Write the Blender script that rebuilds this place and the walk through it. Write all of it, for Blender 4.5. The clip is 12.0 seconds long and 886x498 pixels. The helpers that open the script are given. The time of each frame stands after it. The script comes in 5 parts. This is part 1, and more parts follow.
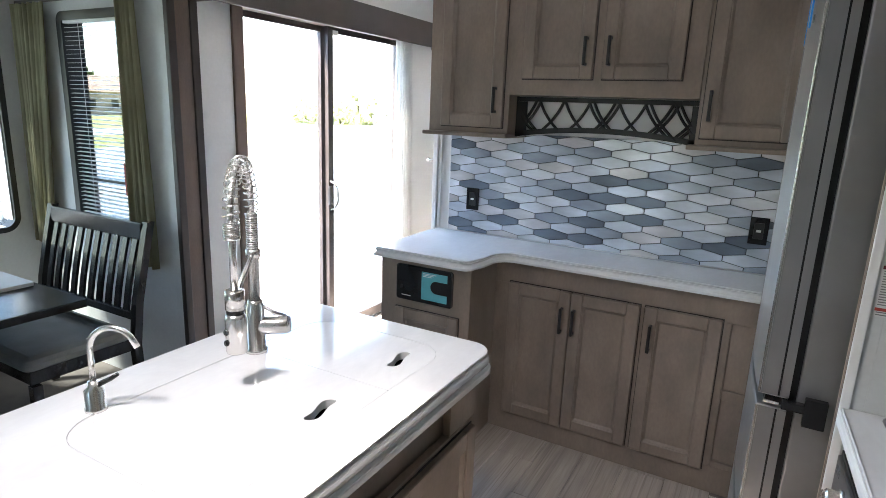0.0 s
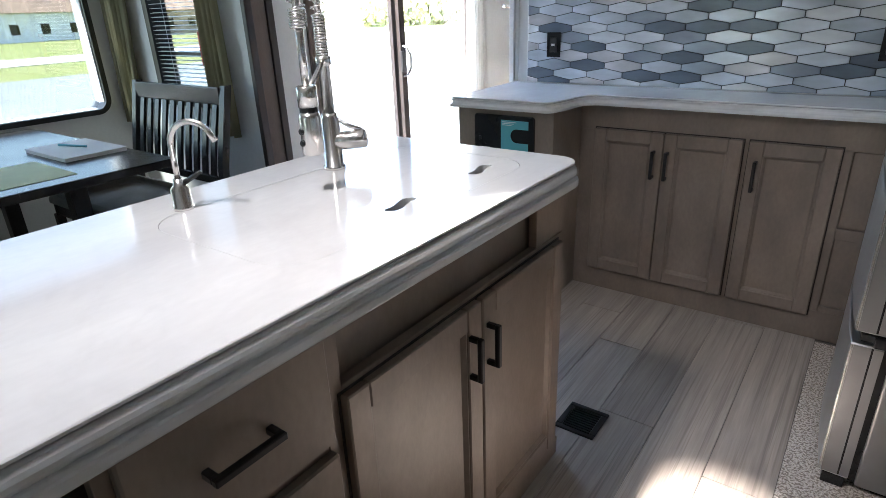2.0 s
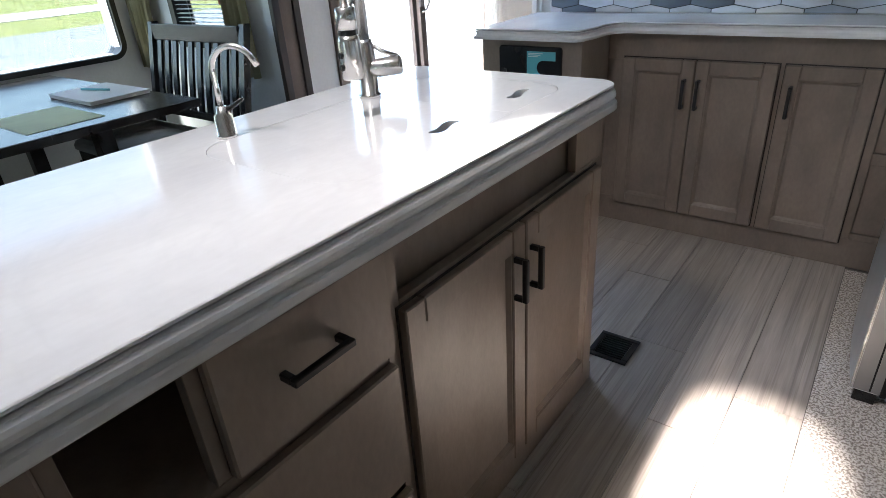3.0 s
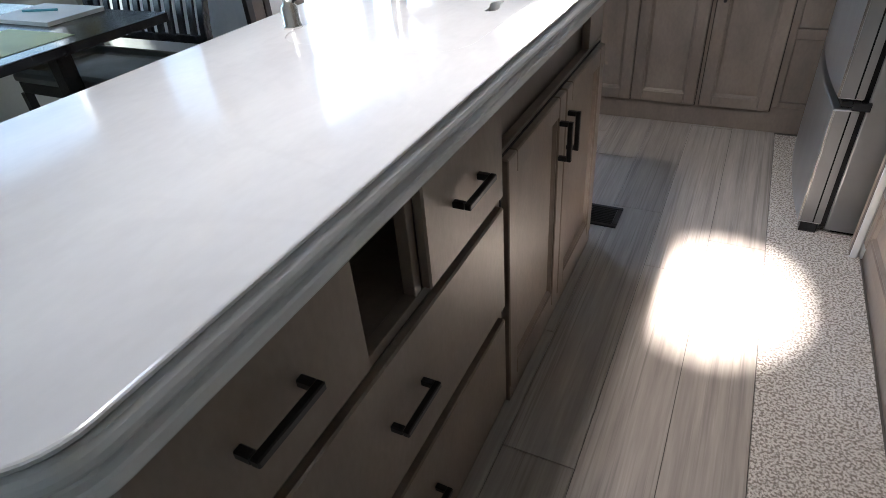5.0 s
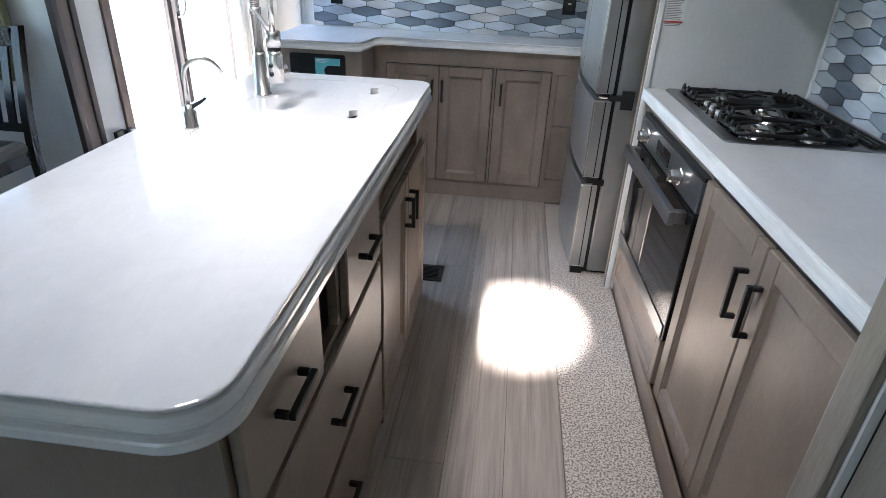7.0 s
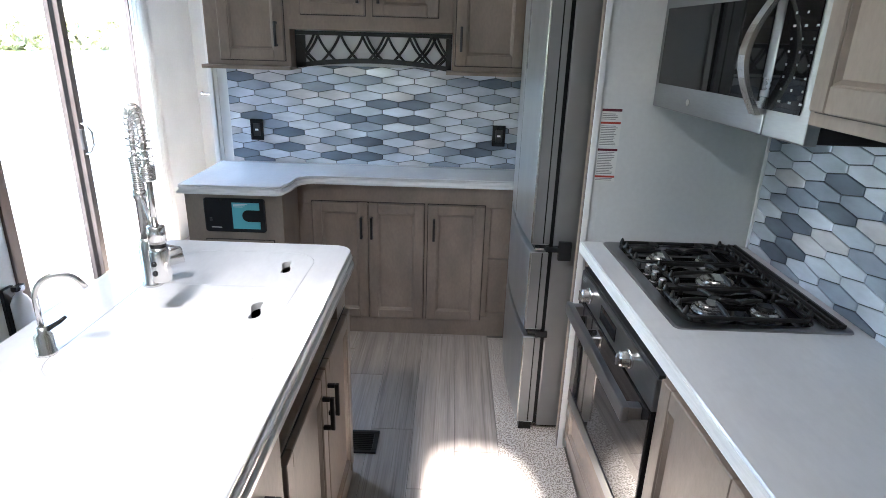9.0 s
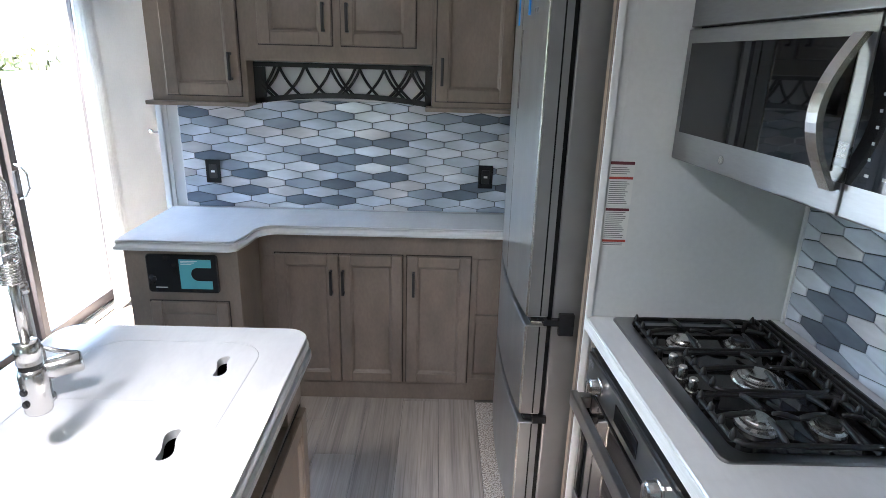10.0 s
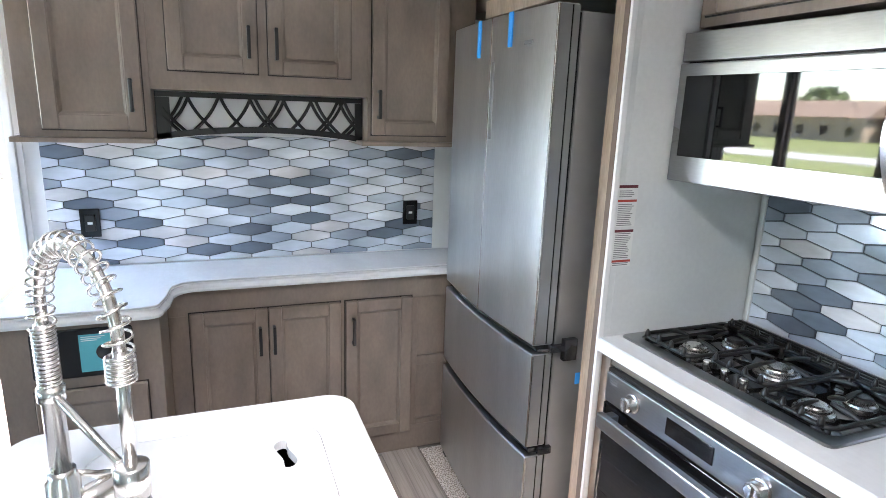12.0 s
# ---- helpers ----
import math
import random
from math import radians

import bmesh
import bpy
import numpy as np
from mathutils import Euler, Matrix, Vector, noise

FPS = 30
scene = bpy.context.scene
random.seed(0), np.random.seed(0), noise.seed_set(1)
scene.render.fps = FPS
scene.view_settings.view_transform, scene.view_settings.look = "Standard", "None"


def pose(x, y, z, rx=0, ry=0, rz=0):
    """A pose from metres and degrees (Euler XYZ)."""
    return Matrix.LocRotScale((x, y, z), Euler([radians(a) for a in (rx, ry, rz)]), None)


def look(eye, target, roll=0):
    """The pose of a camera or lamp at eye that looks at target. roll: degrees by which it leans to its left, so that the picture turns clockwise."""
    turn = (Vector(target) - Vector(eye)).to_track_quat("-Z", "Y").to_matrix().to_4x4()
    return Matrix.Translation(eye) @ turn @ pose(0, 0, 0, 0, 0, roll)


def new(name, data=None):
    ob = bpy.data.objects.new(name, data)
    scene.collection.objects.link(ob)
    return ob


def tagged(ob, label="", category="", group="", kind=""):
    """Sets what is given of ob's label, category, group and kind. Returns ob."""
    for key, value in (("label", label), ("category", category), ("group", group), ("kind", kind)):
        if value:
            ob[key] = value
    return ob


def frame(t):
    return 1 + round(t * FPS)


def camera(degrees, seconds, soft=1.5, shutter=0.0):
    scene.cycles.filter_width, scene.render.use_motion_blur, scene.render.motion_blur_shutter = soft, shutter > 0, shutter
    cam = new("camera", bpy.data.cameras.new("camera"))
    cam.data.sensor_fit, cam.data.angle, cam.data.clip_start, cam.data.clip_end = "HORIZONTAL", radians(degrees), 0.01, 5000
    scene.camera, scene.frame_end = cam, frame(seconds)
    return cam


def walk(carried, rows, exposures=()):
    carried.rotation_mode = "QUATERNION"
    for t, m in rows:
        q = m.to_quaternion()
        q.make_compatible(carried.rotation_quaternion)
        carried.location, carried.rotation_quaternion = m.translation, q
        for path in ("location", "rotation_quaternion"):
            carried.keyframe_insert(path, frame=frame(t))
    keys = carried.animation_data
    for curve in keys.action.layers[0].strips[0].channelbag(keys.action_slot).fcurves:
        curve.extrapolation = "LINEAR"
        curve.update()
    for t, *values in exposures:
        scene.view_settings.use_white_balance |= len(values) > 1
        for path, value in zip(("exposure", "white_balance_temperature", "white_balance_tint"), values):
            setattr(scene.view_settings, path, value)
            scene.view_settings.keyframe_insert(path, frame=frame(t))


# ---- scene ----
cam = camera(74.2, 12.0, soft=0.85)
PATH = [
    (0, (0.237, 0.141, 1.553), (-0.702, 1.846, 1.091), 2.2),
    (0.2, (0.231, 0.162, 1.528), (-0.753, 1.848, 1.091), 4.2),
    (0.5, (0.249, 0.152, 1.477), (-0.779, 1.794, 0.98), 2.8),
    (1, (0.254, 0.157, 1.406), (-0.779, 1.772, 0.834), 1.1),
    (1.5, (0.241, 0.159, 1.347), (-0.858, 1.693, 0.687), -1.3),
    (2, (0.23, 0.144, 1.294), (-0.88, 1.622, 0.529), -2.3),
    (2.5, (0.211, 0.114, 1.27), (-0.904, 1.544, 0.426), -3.3),
    (3, (0.192, 0.076, 1.251), (-0.913, 1.467, 0.332), -4.1),
    (3.5, (0.171, 0.038, 1.236), (-0.92, 1.406, 0.268), -5.0),
    (5.5, (-0.037, -0.446, 1.253), (-0.666, 1.034, 0.065), -3.5),
    (6, (-0.056, -0.575, 1.306), (-0.519, 0.954, 0.103), -1.4),
    (6.5, (-0.062, -0.669, 1.348), (-0.377, 0.952, 0.219), 0.9),
    (7, (-0.058, -0.712, 1.402), (-0.24, 1.047, 0.467), 2.4),
    (7.5, (-0.058, -0.696, 1.451), (-0.102, 1.145, 0.671), 2.9),
    (7.7, (-0.055, -0.685, 1.463), (-0.068, 1.186, 0.756), 2.5),
    (9.3, (-0.012, -0.238, 1.628), (-0.032, 1.651, 0.973), 1.5),
    (9.5, (-0.004, -0.145, 1.637), (-0.014, 1.753, 1.005), 1.5),
    (10, (-0.01, 0.033, 1.66), (0.013, 1.935, 1.042), 1.6),
    (10.5, (-0.128, 0.107, 1.683), (-0.037, 2.012, 1.08), 2.0),
    (11, (-0.285, 0.159, 1.682), (-0.026, 2.06, 1.115), 2.6),
    (11.5, (-0.463, 0.193, 1.633), (0.008, 2.065, 1.109), 2.6),
    (12, (-0.633, 0.251, 1.601), (0.072, 2.063, 1.133), 2.1),
]
walk(cam, [(t, look(eye, target, roll)) for t, eye, target, roll in PATH], [(0.0, 4.9, 6600, 14), (1.5, 4.55, 6500, 14), (2.5, 4.55, 6500, 14), (5.5, 4.8, 6400, 13), (7.5, 5.05, 6200, 13), (10.5, 5.05, 6250, 14), (12.0, 5.7, 6450, 15)])

# ---- light ----
VENT_X, VENT_Y = -0.745, 0.33
SUN_AZ, SUN_EL = math.atan2(-0.42, -0.34), radians(61.8)
to_sun = Vector((math.cos(SUN_EL) * math.cos(SUN_AZ), math.cos(SUN_EL) * math.sin(SUN_AZ), math.sin(SUN_EL)))
world = bpy.data.worlds.new("sky")
scene.world = world
world.use_nodes = True
wn = world.node_tree
sky = wn.nodes.new("ShaderNodeTexSky")
sky.sky_type, sky.sun_disc = "NISHITA", False
sky.sun_elevation, sky.sun_rotation = SUN_EL, math.pi / 2 - SUN_AZ
wn.nodes["Background"].inputs[1].default_value = 0.15
wn.links.new(sky.outputs[0], wn.nodes["Background"].inputs[0])
sun = new("sun", bpy.data.lights.new("sun", "SUN"))
sun.data.energy, sun.data.angle, sun.data.color = 5.0, radians(7.0), (1.0, 0.96, 0.91)
sun.matrix_world = look(to_sun * 20, (0, 0, 0))

vent_light = new("roof_vent_skylight", bpy.data.lights.new("roof_vent_skylight", "AREA"))
vent_light.data.shape, vent_light.data.size, vent_light.data.size_y = "ELLIPSE", 0.18, 0.52
vent_light.data.energy, vent_light.data.color, vent_light.data.spread = 0.62, (1.0, 0.975, 0.94), radians(98)
# the lid scatters the sun forward, about its own direction
vent_light.matrix_world = look(Vector((VENT_X, VENT_Y, 2.60)) + to_sun * 0.02, Vector((VENT_X, VENT_Y, 2.60)) - to_sun)

# ---- materials ----
def mat(name, colour, rough=0.5, metal=0.0, vary=0.08, scale=6.0, stretch=(1, 1, 1), fine=0.0, fscale=120.0, bump=0.0, bscale=150.0, colour2=None, rvary=0.0, random_tint=0.0, coat=0.0, clear=0.5, ends=(0.32, 0.68)):
    """A surface whose colour drifts at two scales, with fine relief and uneven gloss."""
    m = bpy.data.materials.new(name)
    m.use_nodes = True
    t = m.node_tree
    n, l = t.nodes, t.links
    b = n["Principled BSDF"]
    co = n.new("ShaderNodeTexCoord")
    mp = n.new("ShaderNodeMapping")
    mp.inputs["Scale"].default_value = stretch
    geo = n.new("ShaderNodeNewGeometry")
    l.new(geo.outputs["Position"], mp.inputs["Vector"])
    big = n.new("ShaderNodeTexNoise")
    big.inputs["Scale"].default_value, big.inputs["Detail"].default_value = scale, 4.0
    l.new(mp.outputs[0], big.inputs["Vector"])
    small = n.new("ShaderNodeTexNoise")
    small.inputs["Scale"].default_value, small.inputs["Detail"].default_value = fscale, 3.0
    l.new(mp.outputs[0], small.inputs["Vector"])
    c2 = colour2 or tuple(c * (1 - 2 * vary) for c in colour)
    c1 = colour if colour2 else tuple(min(1, c * (1 + vary)) for c in colour)
    ramp = n.new("ShaderNodeValToRGB")
    ramp.color_ramp.elements[0].position, ramp.color_ramp.elements[1].position = ends
    ramp.color_ramp.elements[0].color, ramp.color_ramp.elements[1].color = (*c2, 1), (*c1, 1)
    l.new(big.outputs["Fac"], ramp.inputs[0])
    out = ramp.outputs[0]
    if fine:
        mx = n.new("ShaderNodeMix")
        mx.data_type, mx.blend_type = "RGBA", "MULTIPLY"
        mr = n.new("ShaderNodeMapRange")
        mr.inputs["From Min"].default_value, mr.inputs["From Max"].default_value = 0.3, 0.7
        mr.inputs["To Min"].default_value, mr.inputs["To Max"].default_value = 1 - fine, 1 + 0.3 * fine
        l.new(small.outputs["Fac"], mr.inputs["Value"])
        mx.inputs["Factor"].default_value = 1.0
        l.new(out, mx.inputs[6])
        l.new(mr.outputs[0], mx.inputs[7])
        out = mx.outputs[2]
    if random_tint:
        oi = n.new("ShaderNodeObjectInfo")
        mr2 = n.new("ShaderNodeMapRange")
        mr2.inputs["To Min"].default_value, mr2.inputs["To Max"].default_value = 1 - random_tint, 1 + random_tint
        l.new(oi.outputs["Random"], mr2.inputs["Value"])
        mx2 = n.new("ShaderNodeMix")
        mx2.data_type, mx2.blend_type = "RGBA", "MULTIPLY"
        mx2.inputs["Factor"].default_value = 1.0
        l.new(out, mx2.inputs[6])
        l.new(mr2.outputs[0], mx2.inputs[7])
        out = mx2.outputs[2]
    l.new(out, b.inputs["Base Color"])
    b.inputs["Roughness"].default_value, b.inputs["Metallic"].default_value = rough, metal
    b.inputs["Coat Weight"].default_value = coat
    b.inputs["Coat Roughness"].default_value = 0.08
    b.inputs["Specular IOR Level"].default_value = clear
    if rvary:
        mr3 = n.new("ShaderNodeMapRange")
        mr3.inputs["To Min"].default_value, mr3.inputs["To Max"].default_value = max(0.02, rough - rvary), rough + rvary
        l.new(big.outputs["Fac"], mr3.inputs["Value"])
        l.new(mr3.outputs[0], b.inputs["Roughness"])
    if bump:
        bp = n.new("ShaderNodeBump")
        bp.inputs["Strength"].default_value, bp.inputs["Distance"].default_value = bump, 0.002
        tex = n.new("ShaderNodeTexNoise")
        tex.inputs["Scale"].default_value, tex.inputs["Detail"].default_value = bscale, 3.0
        l.new(mp.outputs[0], tex.inputs["Vector"])
        l.new(tex.outputs["Fac"], bp.inputs["Height"])
        l.new(bp.outputs[0], b.inputs["Normal"])
    return m


def glass(name, tint, gloss=0.04):
    """A thin pane: what lies behind shows through its tint, with a mirror image on top."""
    m = bpy.data.materials.new(name)
    m.use_nodes = True
    n, l = m.node_tree.nodes, m.node_tree.links
    n.remove(n["Principled BSDF"])
    tr, gl, mx = n.new("ShaderNodeBsdfTransparent"), n.new("ShaderNodeBsdfGlossy"), n.new("ShaderNodeMixShader")
    tr.inputs[0].default_value = (*tint, 1)
    gl.inputs["Roughness"].default_value = gloss
    mx.inputs[0].default_value = 0.07
    l.new(tr.outputs[0], mx.inputs[1])
    l.new(gl.outputs[0], mx.inputs[2])
    l.new(mx.outputs[0], n["Material Output"].inputs[0])
    return m


def see_through(m, share):
    """Cloth that lets some daylight through."""
    n, l = m.node_tree.nodes, m.node_tree.links
    tl, mx = n.new("ShaderNodeBsdfTranslucent"), n.new("ShaderNodeMixShader")
    b = n["Principled BSDF"]
    l.new(b.inputs["Base Color"].links[0].from_socket, tl.inputs[0])
    mx.inputs[0].default_value = share
    l.new(b.outputs[0], mx.inputs[1])
    l.new(tl.outputs[0], mx.inputs[2])
    l.new(mx.outputs[0], n["Material Output"].inputs[0])
    return m


def veined(m, vein):
    """Faint thin veins over a stone's colour."""
    n, l = m.node_tree.nodes, m.node_tree.links
    b = n["Principled BSDF"]
    src = b.inputs["Base Color"].links[0].from_socket
    geo, tex, ramp, mx = n.new("ShaderNodeNewGeometry"), n.new("ShaderNodeTexNoise"), n.new("ShaderNodeValToRGB"), n.new("ShaderNodeMix")
    tex.inputs["Scale"].default_value, tex.inputs["Detail"].default_value, tex.inputs["Distortion"].default_value = 1.7, 5.0, 1.4
    l.new(geo.outputs["Position"], tex.inputs["Vector"])
    e = ramp.color_ramp.elements
    e[0].position, e[0].color = 0.475, (0, 0, 0, 1)
    e[1].position, e[1].color = 0.525, (0, 0, 0, 1)
    k = e.new(0.5)
    k.color = (0.16, 0.16, 0.16, 1)
    l.new(tex.outputs["Fac"], ramp.inputs[0])
    mx.data_type = "RGBA"
    l.new(ramp.outputs[0], mx.inputs["Factor"])
    l.new(src, mx.inputs[6])
    mx.inputs[7].default_value = (*vein, 1)
    l.new(mx.outputs[2], b.inputs["Base Color"])
    return m


def grained(m):
    """Fine dark grain lines along y that gather in patches, each board with its own run."""
    n, l = m.node_tree.nodes, m.node_tree.links
    b = n["Principled BSDF"]
    src = b.inputs["Base Color"].links[0].from_socket
    geo, oi, off = n.new("ShaderNodeNewGeometry"), n.new("ShaderNodeObjectInfo"), n.new("ShaderNodeMapping")
    shift = n.new("ShaderNodeCombineXYZ")
    far = n.new("ShaderNodeMath")
    far.operation = "MULTIPLY"
    far.inputs[1].default_value = 37.0
    l.new(oi.outputs["Random"], far.inputs[0])
    l.new(far.outputs[0], shift.inputs[1])
    l.new(far.outputs[0], shift.inputs[2])
    l.new(geo.outputs["Position"], off.inputs["Vector"])
    l.new(shift.outputs[0], off.inputs["Location"])

    def noise(stretch, scale, lo, hi, detail):
        mp, tx, mr = n.new("ShaderNodeMapping"), n.new("ShaderNodeTexNoise"), n.new("ShaderNodeMapRange")
        mp.inputs["Scale"].default_value = stretch
        tx.inputs["Scale"].default_value, tx.inputs["Detail"].default_value, tx.inputs["Distortion"].default_value = scale, detail, 0.6
        mr.inputs["From Min"].default_value, mr.inputs["From Max"].default_value = lo, hi
        l.new(off.outputs[0], mp.inputs["Vector"])
        l.new(mp.outputs[0], tx.inputs["Vector"])
        l.new(tx.outputs["Fac"], mr.inputs["Value"])
        return mr.outputs[0]

    lines = noise((130, 1.6, 1), 1.0, 0.50, 0.64, 2.0)
    patch = noise((13, 0.9, 1), 1.0, 0.40, 0.60, 2.0)
    both, mx = n.new("ShaderNodeMath"), n.new("ShaderNodeMix")
    both.operation = "MULTIPLY"
    l.new(lines, both.inputs[0])
    l.new(patch, both.inputs[1])
    amount = n.new("ShaderNodeMath")
    amount.operation = "MULTIPLY"
    amount.inputs[1].default_value = 0.48
    l.new(both.outputs[0], amount.inputs[0])
    mx.data_type = "RGBA"
    l.new(amount.outputs[0], mx.inputs["Factor"])
    l.new(src, mx.inputs[6])
    mx.inputs[7].default_value = (0.16, 0.135, 0.115, 1)
    l.new(mx.outputs[2], b.inputs["Base Color"])
    return m


def tile_material(name):
    """Glazed tiles in a run of blue-greys, one shade each, with a soft streak."""
    m = mat(name, (0.5, 0.5, 0.5), rough=0.19, rvary=0.07, scale=9, stretch=(1, 1, 3), bump=0.4, bscale=17)
    n, l = m.node_tree.nodes, m.node_tree.links
    oi, ramp = n.new("ShaderNodeObjectInfo"), n.new("ShaderNodeValToRGB")
    ramp.color_ramp.interpolation = "CONSTANT"
    shades = [(0.0, (0.72, 0.77, 0.85)), (0.24, (0.60, 0.66, 0.75)), (0.46, (0.38, 0.43, 0.51)), (0.60, (0.74, 0.72, 0.74)), (0.68, (0.19, 0.225, 0.28)), (0.84, (0.86, 0.89, 0.94))]
    e = ramp.color_ramp.elements
    e[0].position, e[0].color = shades[0][0], (*shades[0][1], 1)
    e[1].position, e[1].color = shades[1][0], (*shades[1][1], 1)
    for p, c in shades[2:]:
        k = e.new(p)
        k.color = (*c, 1)
    l.new(oi.outputs["Random"], ramp.inputs[0])
    mx = n.new("ShaderNodeMix")
    mx.data_type, mx.blend_type = "RGBA", "MULTIPLY"
    mx.inputs["Factor"].default_value = 0.5
    l.new(ramp.outputs[0], mx.inputs[6])
    noise_tex = [k for k in n if k.bl_idname == "ShaderNodeTexNoise"][0]
    mr = n.new("ShaderNodeMapRange")
    mr.inputs["From Min"].default_value, mr.inputs["From Max"].default_value = 0.3, 0.7
    mr.inputs["To Min"].default_value, mr.inputs["To Max"].default_value = 0.72, 1.2
    l.new(noise_tex.outputs["Fac"], mr.inputs["Value"])
    l.new(mr.outputs[0], mx.inputs[7])
    # brushed sheen painted into the colour, fading from one end of each tile
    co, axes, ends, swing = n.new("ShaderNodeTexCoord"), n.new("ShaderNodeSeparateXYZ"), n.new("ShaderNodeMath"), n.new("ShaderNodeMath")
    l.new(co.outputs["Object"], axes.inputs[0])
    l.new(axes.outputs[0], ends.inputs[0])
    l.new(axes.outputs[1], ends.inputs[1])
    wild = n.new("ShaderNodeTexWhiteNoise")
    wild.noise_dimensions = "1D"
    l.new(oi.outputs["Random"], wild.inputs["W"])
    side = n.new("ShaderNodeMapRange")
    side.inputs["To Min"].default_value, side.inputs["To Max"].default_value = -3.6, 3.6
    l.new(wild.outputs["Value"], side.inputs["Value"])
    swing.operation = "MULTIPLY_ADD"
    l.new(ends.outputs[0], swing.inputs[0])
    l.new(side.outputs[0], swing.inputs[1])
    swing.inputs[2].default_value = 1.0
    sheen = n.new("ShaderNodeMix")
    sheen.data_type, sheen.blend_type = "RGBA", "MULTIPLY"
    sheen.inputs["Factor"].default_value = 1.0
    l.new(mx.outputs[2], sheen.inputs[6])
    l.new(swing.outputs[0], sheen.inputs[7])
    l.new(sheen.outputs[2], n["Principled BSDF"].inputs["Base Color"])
    n["Principled BSDF"].inputs["Metallic"].default_value = 0.22
    return m


WOOD = mat("taupe_stained_wood", (0.252, 0.197, 0.158), rough=0.42, vary=0.11, scale=4, stretch=(1.6, 1.6, 0.8), fine=0.09, fscale=55, bump=0.12, bscale=90, rvary=0.06)
# near-black that paints the shadow line round cabinet doors
GAP_SHADE = mat("dark_gap_shade", (0.04, 0.03, 0.024), rough=0.55, vary=0.25, scale=25)
WOOD_PALE = mat("pale_wood_trim", (0.46, 0.36, 0.27), rough=0.45, vary=0.10, scale=6, stretch=(3, 3, 0.4), fine=0.2, fscale=60, bump=0.1)
COUNTER = veined(mat("white_stone_counter", (0.74, 0.74, 0.735), rough=0.10, colour2=(0.66, 0.66, 0.665), scale=3.0, stretch=(2.2, 0.8, 1), fine=0.03, fscale=40, rvary=0.03), (0.58, 0.58, 0.59))
WALL = mat("pale_grey_wall_vinyl", (0.72, 0.73, 0.72), rough=0.5, vary=0.03, scale=3, fine=0.04, fscale=60, bump=0.10, bscale=220)
CEIL = mat("white_ceiling_vinyl", (0.85, 0.85, 0.84), rough=0.6, vary=0.02, bump=0.08)
WHITE = mat("white_painted_trim", (0.8, 0.8, 0.79), rough=0.35, vary=0.02, bump=0.05)
GROUT = mat("dark_grey_grout", (0.045, 0.05, 0.055), rough=0.85, vary=0.1)
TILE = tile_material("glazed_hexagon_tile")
STEEL = mat("brushed_steel", (0.63, 0.635, 0.64), rough=0.33, metal=1.0, vary=0.05, scale=8, stretch=(1, 1, 0.15), fine=0.06, fscale=200, rvary=0.06)
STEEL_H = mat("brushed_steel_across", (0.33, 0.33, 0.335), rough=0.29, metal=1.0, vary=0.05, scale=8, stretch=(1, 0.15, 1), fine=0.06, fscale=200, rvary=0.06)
CHROME = mat("satin_nickel", (0.74, 0.715, 0.69), rough=0.24, metal=1.0, vary=0.02, scale=20, rvary=0.04)
BLACK = mat("black_painted_metal", (0.012, 0.012, 0.013), rough=0.35, vary=0.15, rvary=0.08)
IRON = mat("black_cast_iron", (0.012, 0.012, 0.012), rough=0.42, vary=0.2, bump=0.4, bscale=400)
PLASTIC = mat("black_plastic", (0.015, 0.016, 0.018), rough=0.25, vary=0.1)
DARKGLASS = mat("black_oven_glass", (0.008, 0.008, 0.009), rough=0.03, vary=0.05, clear=0.55)
DARKWOOD = mat("dark_stained_wood", (0.024, 0.023, 0.023), rough=0.24, vary=0.2, scale=4, stretch=(3, 3, 0.6), fine=0.2, rvary=0.08)
SEAT = mat("grey_woven_upholstery", (0.27, 0.27, 0.25), rough=0.85, vary=0.08, fine=0.25, fscale=500, bump=0.3, bscale=600)
CURTAIN = see_through(mat("olive_beige_curtain", (0.36, 0.335, 0.21), rough=0.9, vary=0.08, fine=0.15, fscale=300, bump=0.2, bscale=500), 0.4)
SHEER = see_through(mat("white_curtain", (0.76, 0.76, 0.75), rough=0.9, vary=0.04, fine=0.1, fscale=300), 0.5)
BROWN = mat("brown_trim_laminate", (0.16, 0.115, 0.09), rough=0.5, vary=0.1, scale=5, stretch=(3, 3, 0.4), fine=0.15)
DARKTRIM = mat("dark_brown_frame", (0.045, 0.035, 0.032), rough=0.45, vary=0.12, fine=0.1)
FRAME = mat("dark_bronze_aluminium", (0.05, 0.042, 0.04), rough=0.4, metal=0.4, vary=0.1)
PLANK = grained(mat("grey_oak_plank", (0.450, 0.393, 0.345), rough=0.32, colour2=(0.330, 0.285, 0.248), scale=3, stretch=(9, 0.5, 1), fine=0.12, fscale=16, bump=0.15, bscale=40, random_tint=0.10, rvary=0.06))
EDGE = mat("white_streaked_edge_band", (0.86, 0.86, 0.855), rough=0.3, vary=0.06, scale=9, stretch=(1, 0.6, 8), fine=0.08, fscale=60)
JOINT = mat("plank_joint", (0.16, 0.14, 0.125), rough=0.9, vary=0.1)
CARPET = mat("speckled_beige_carpet", (0.74, 0.68, 0.615), rough=0.95, colour2=(0.30, 0.25, 0.21), scale=150, ends=(0.42, 0.55), fine=0.35, fscale=330, bump=1.0, bscale=220)
BLUE = mat("blue_masking_tape", (0.03, 0.30, 0.75), rough=0.6, vary=0.05)
TEAL = mat("teal_label_print", (0.10, 0.42, 0.48), rough=0.5, vary=0.05)
PAPER = mat("white_paper", (0.78, 0.78, 0.76), rough=0.7, vary=0.03)
LIME = mat("pale_green_paper", (0.62, 0.68, 0.42), rough=0.7, vary=0.05)
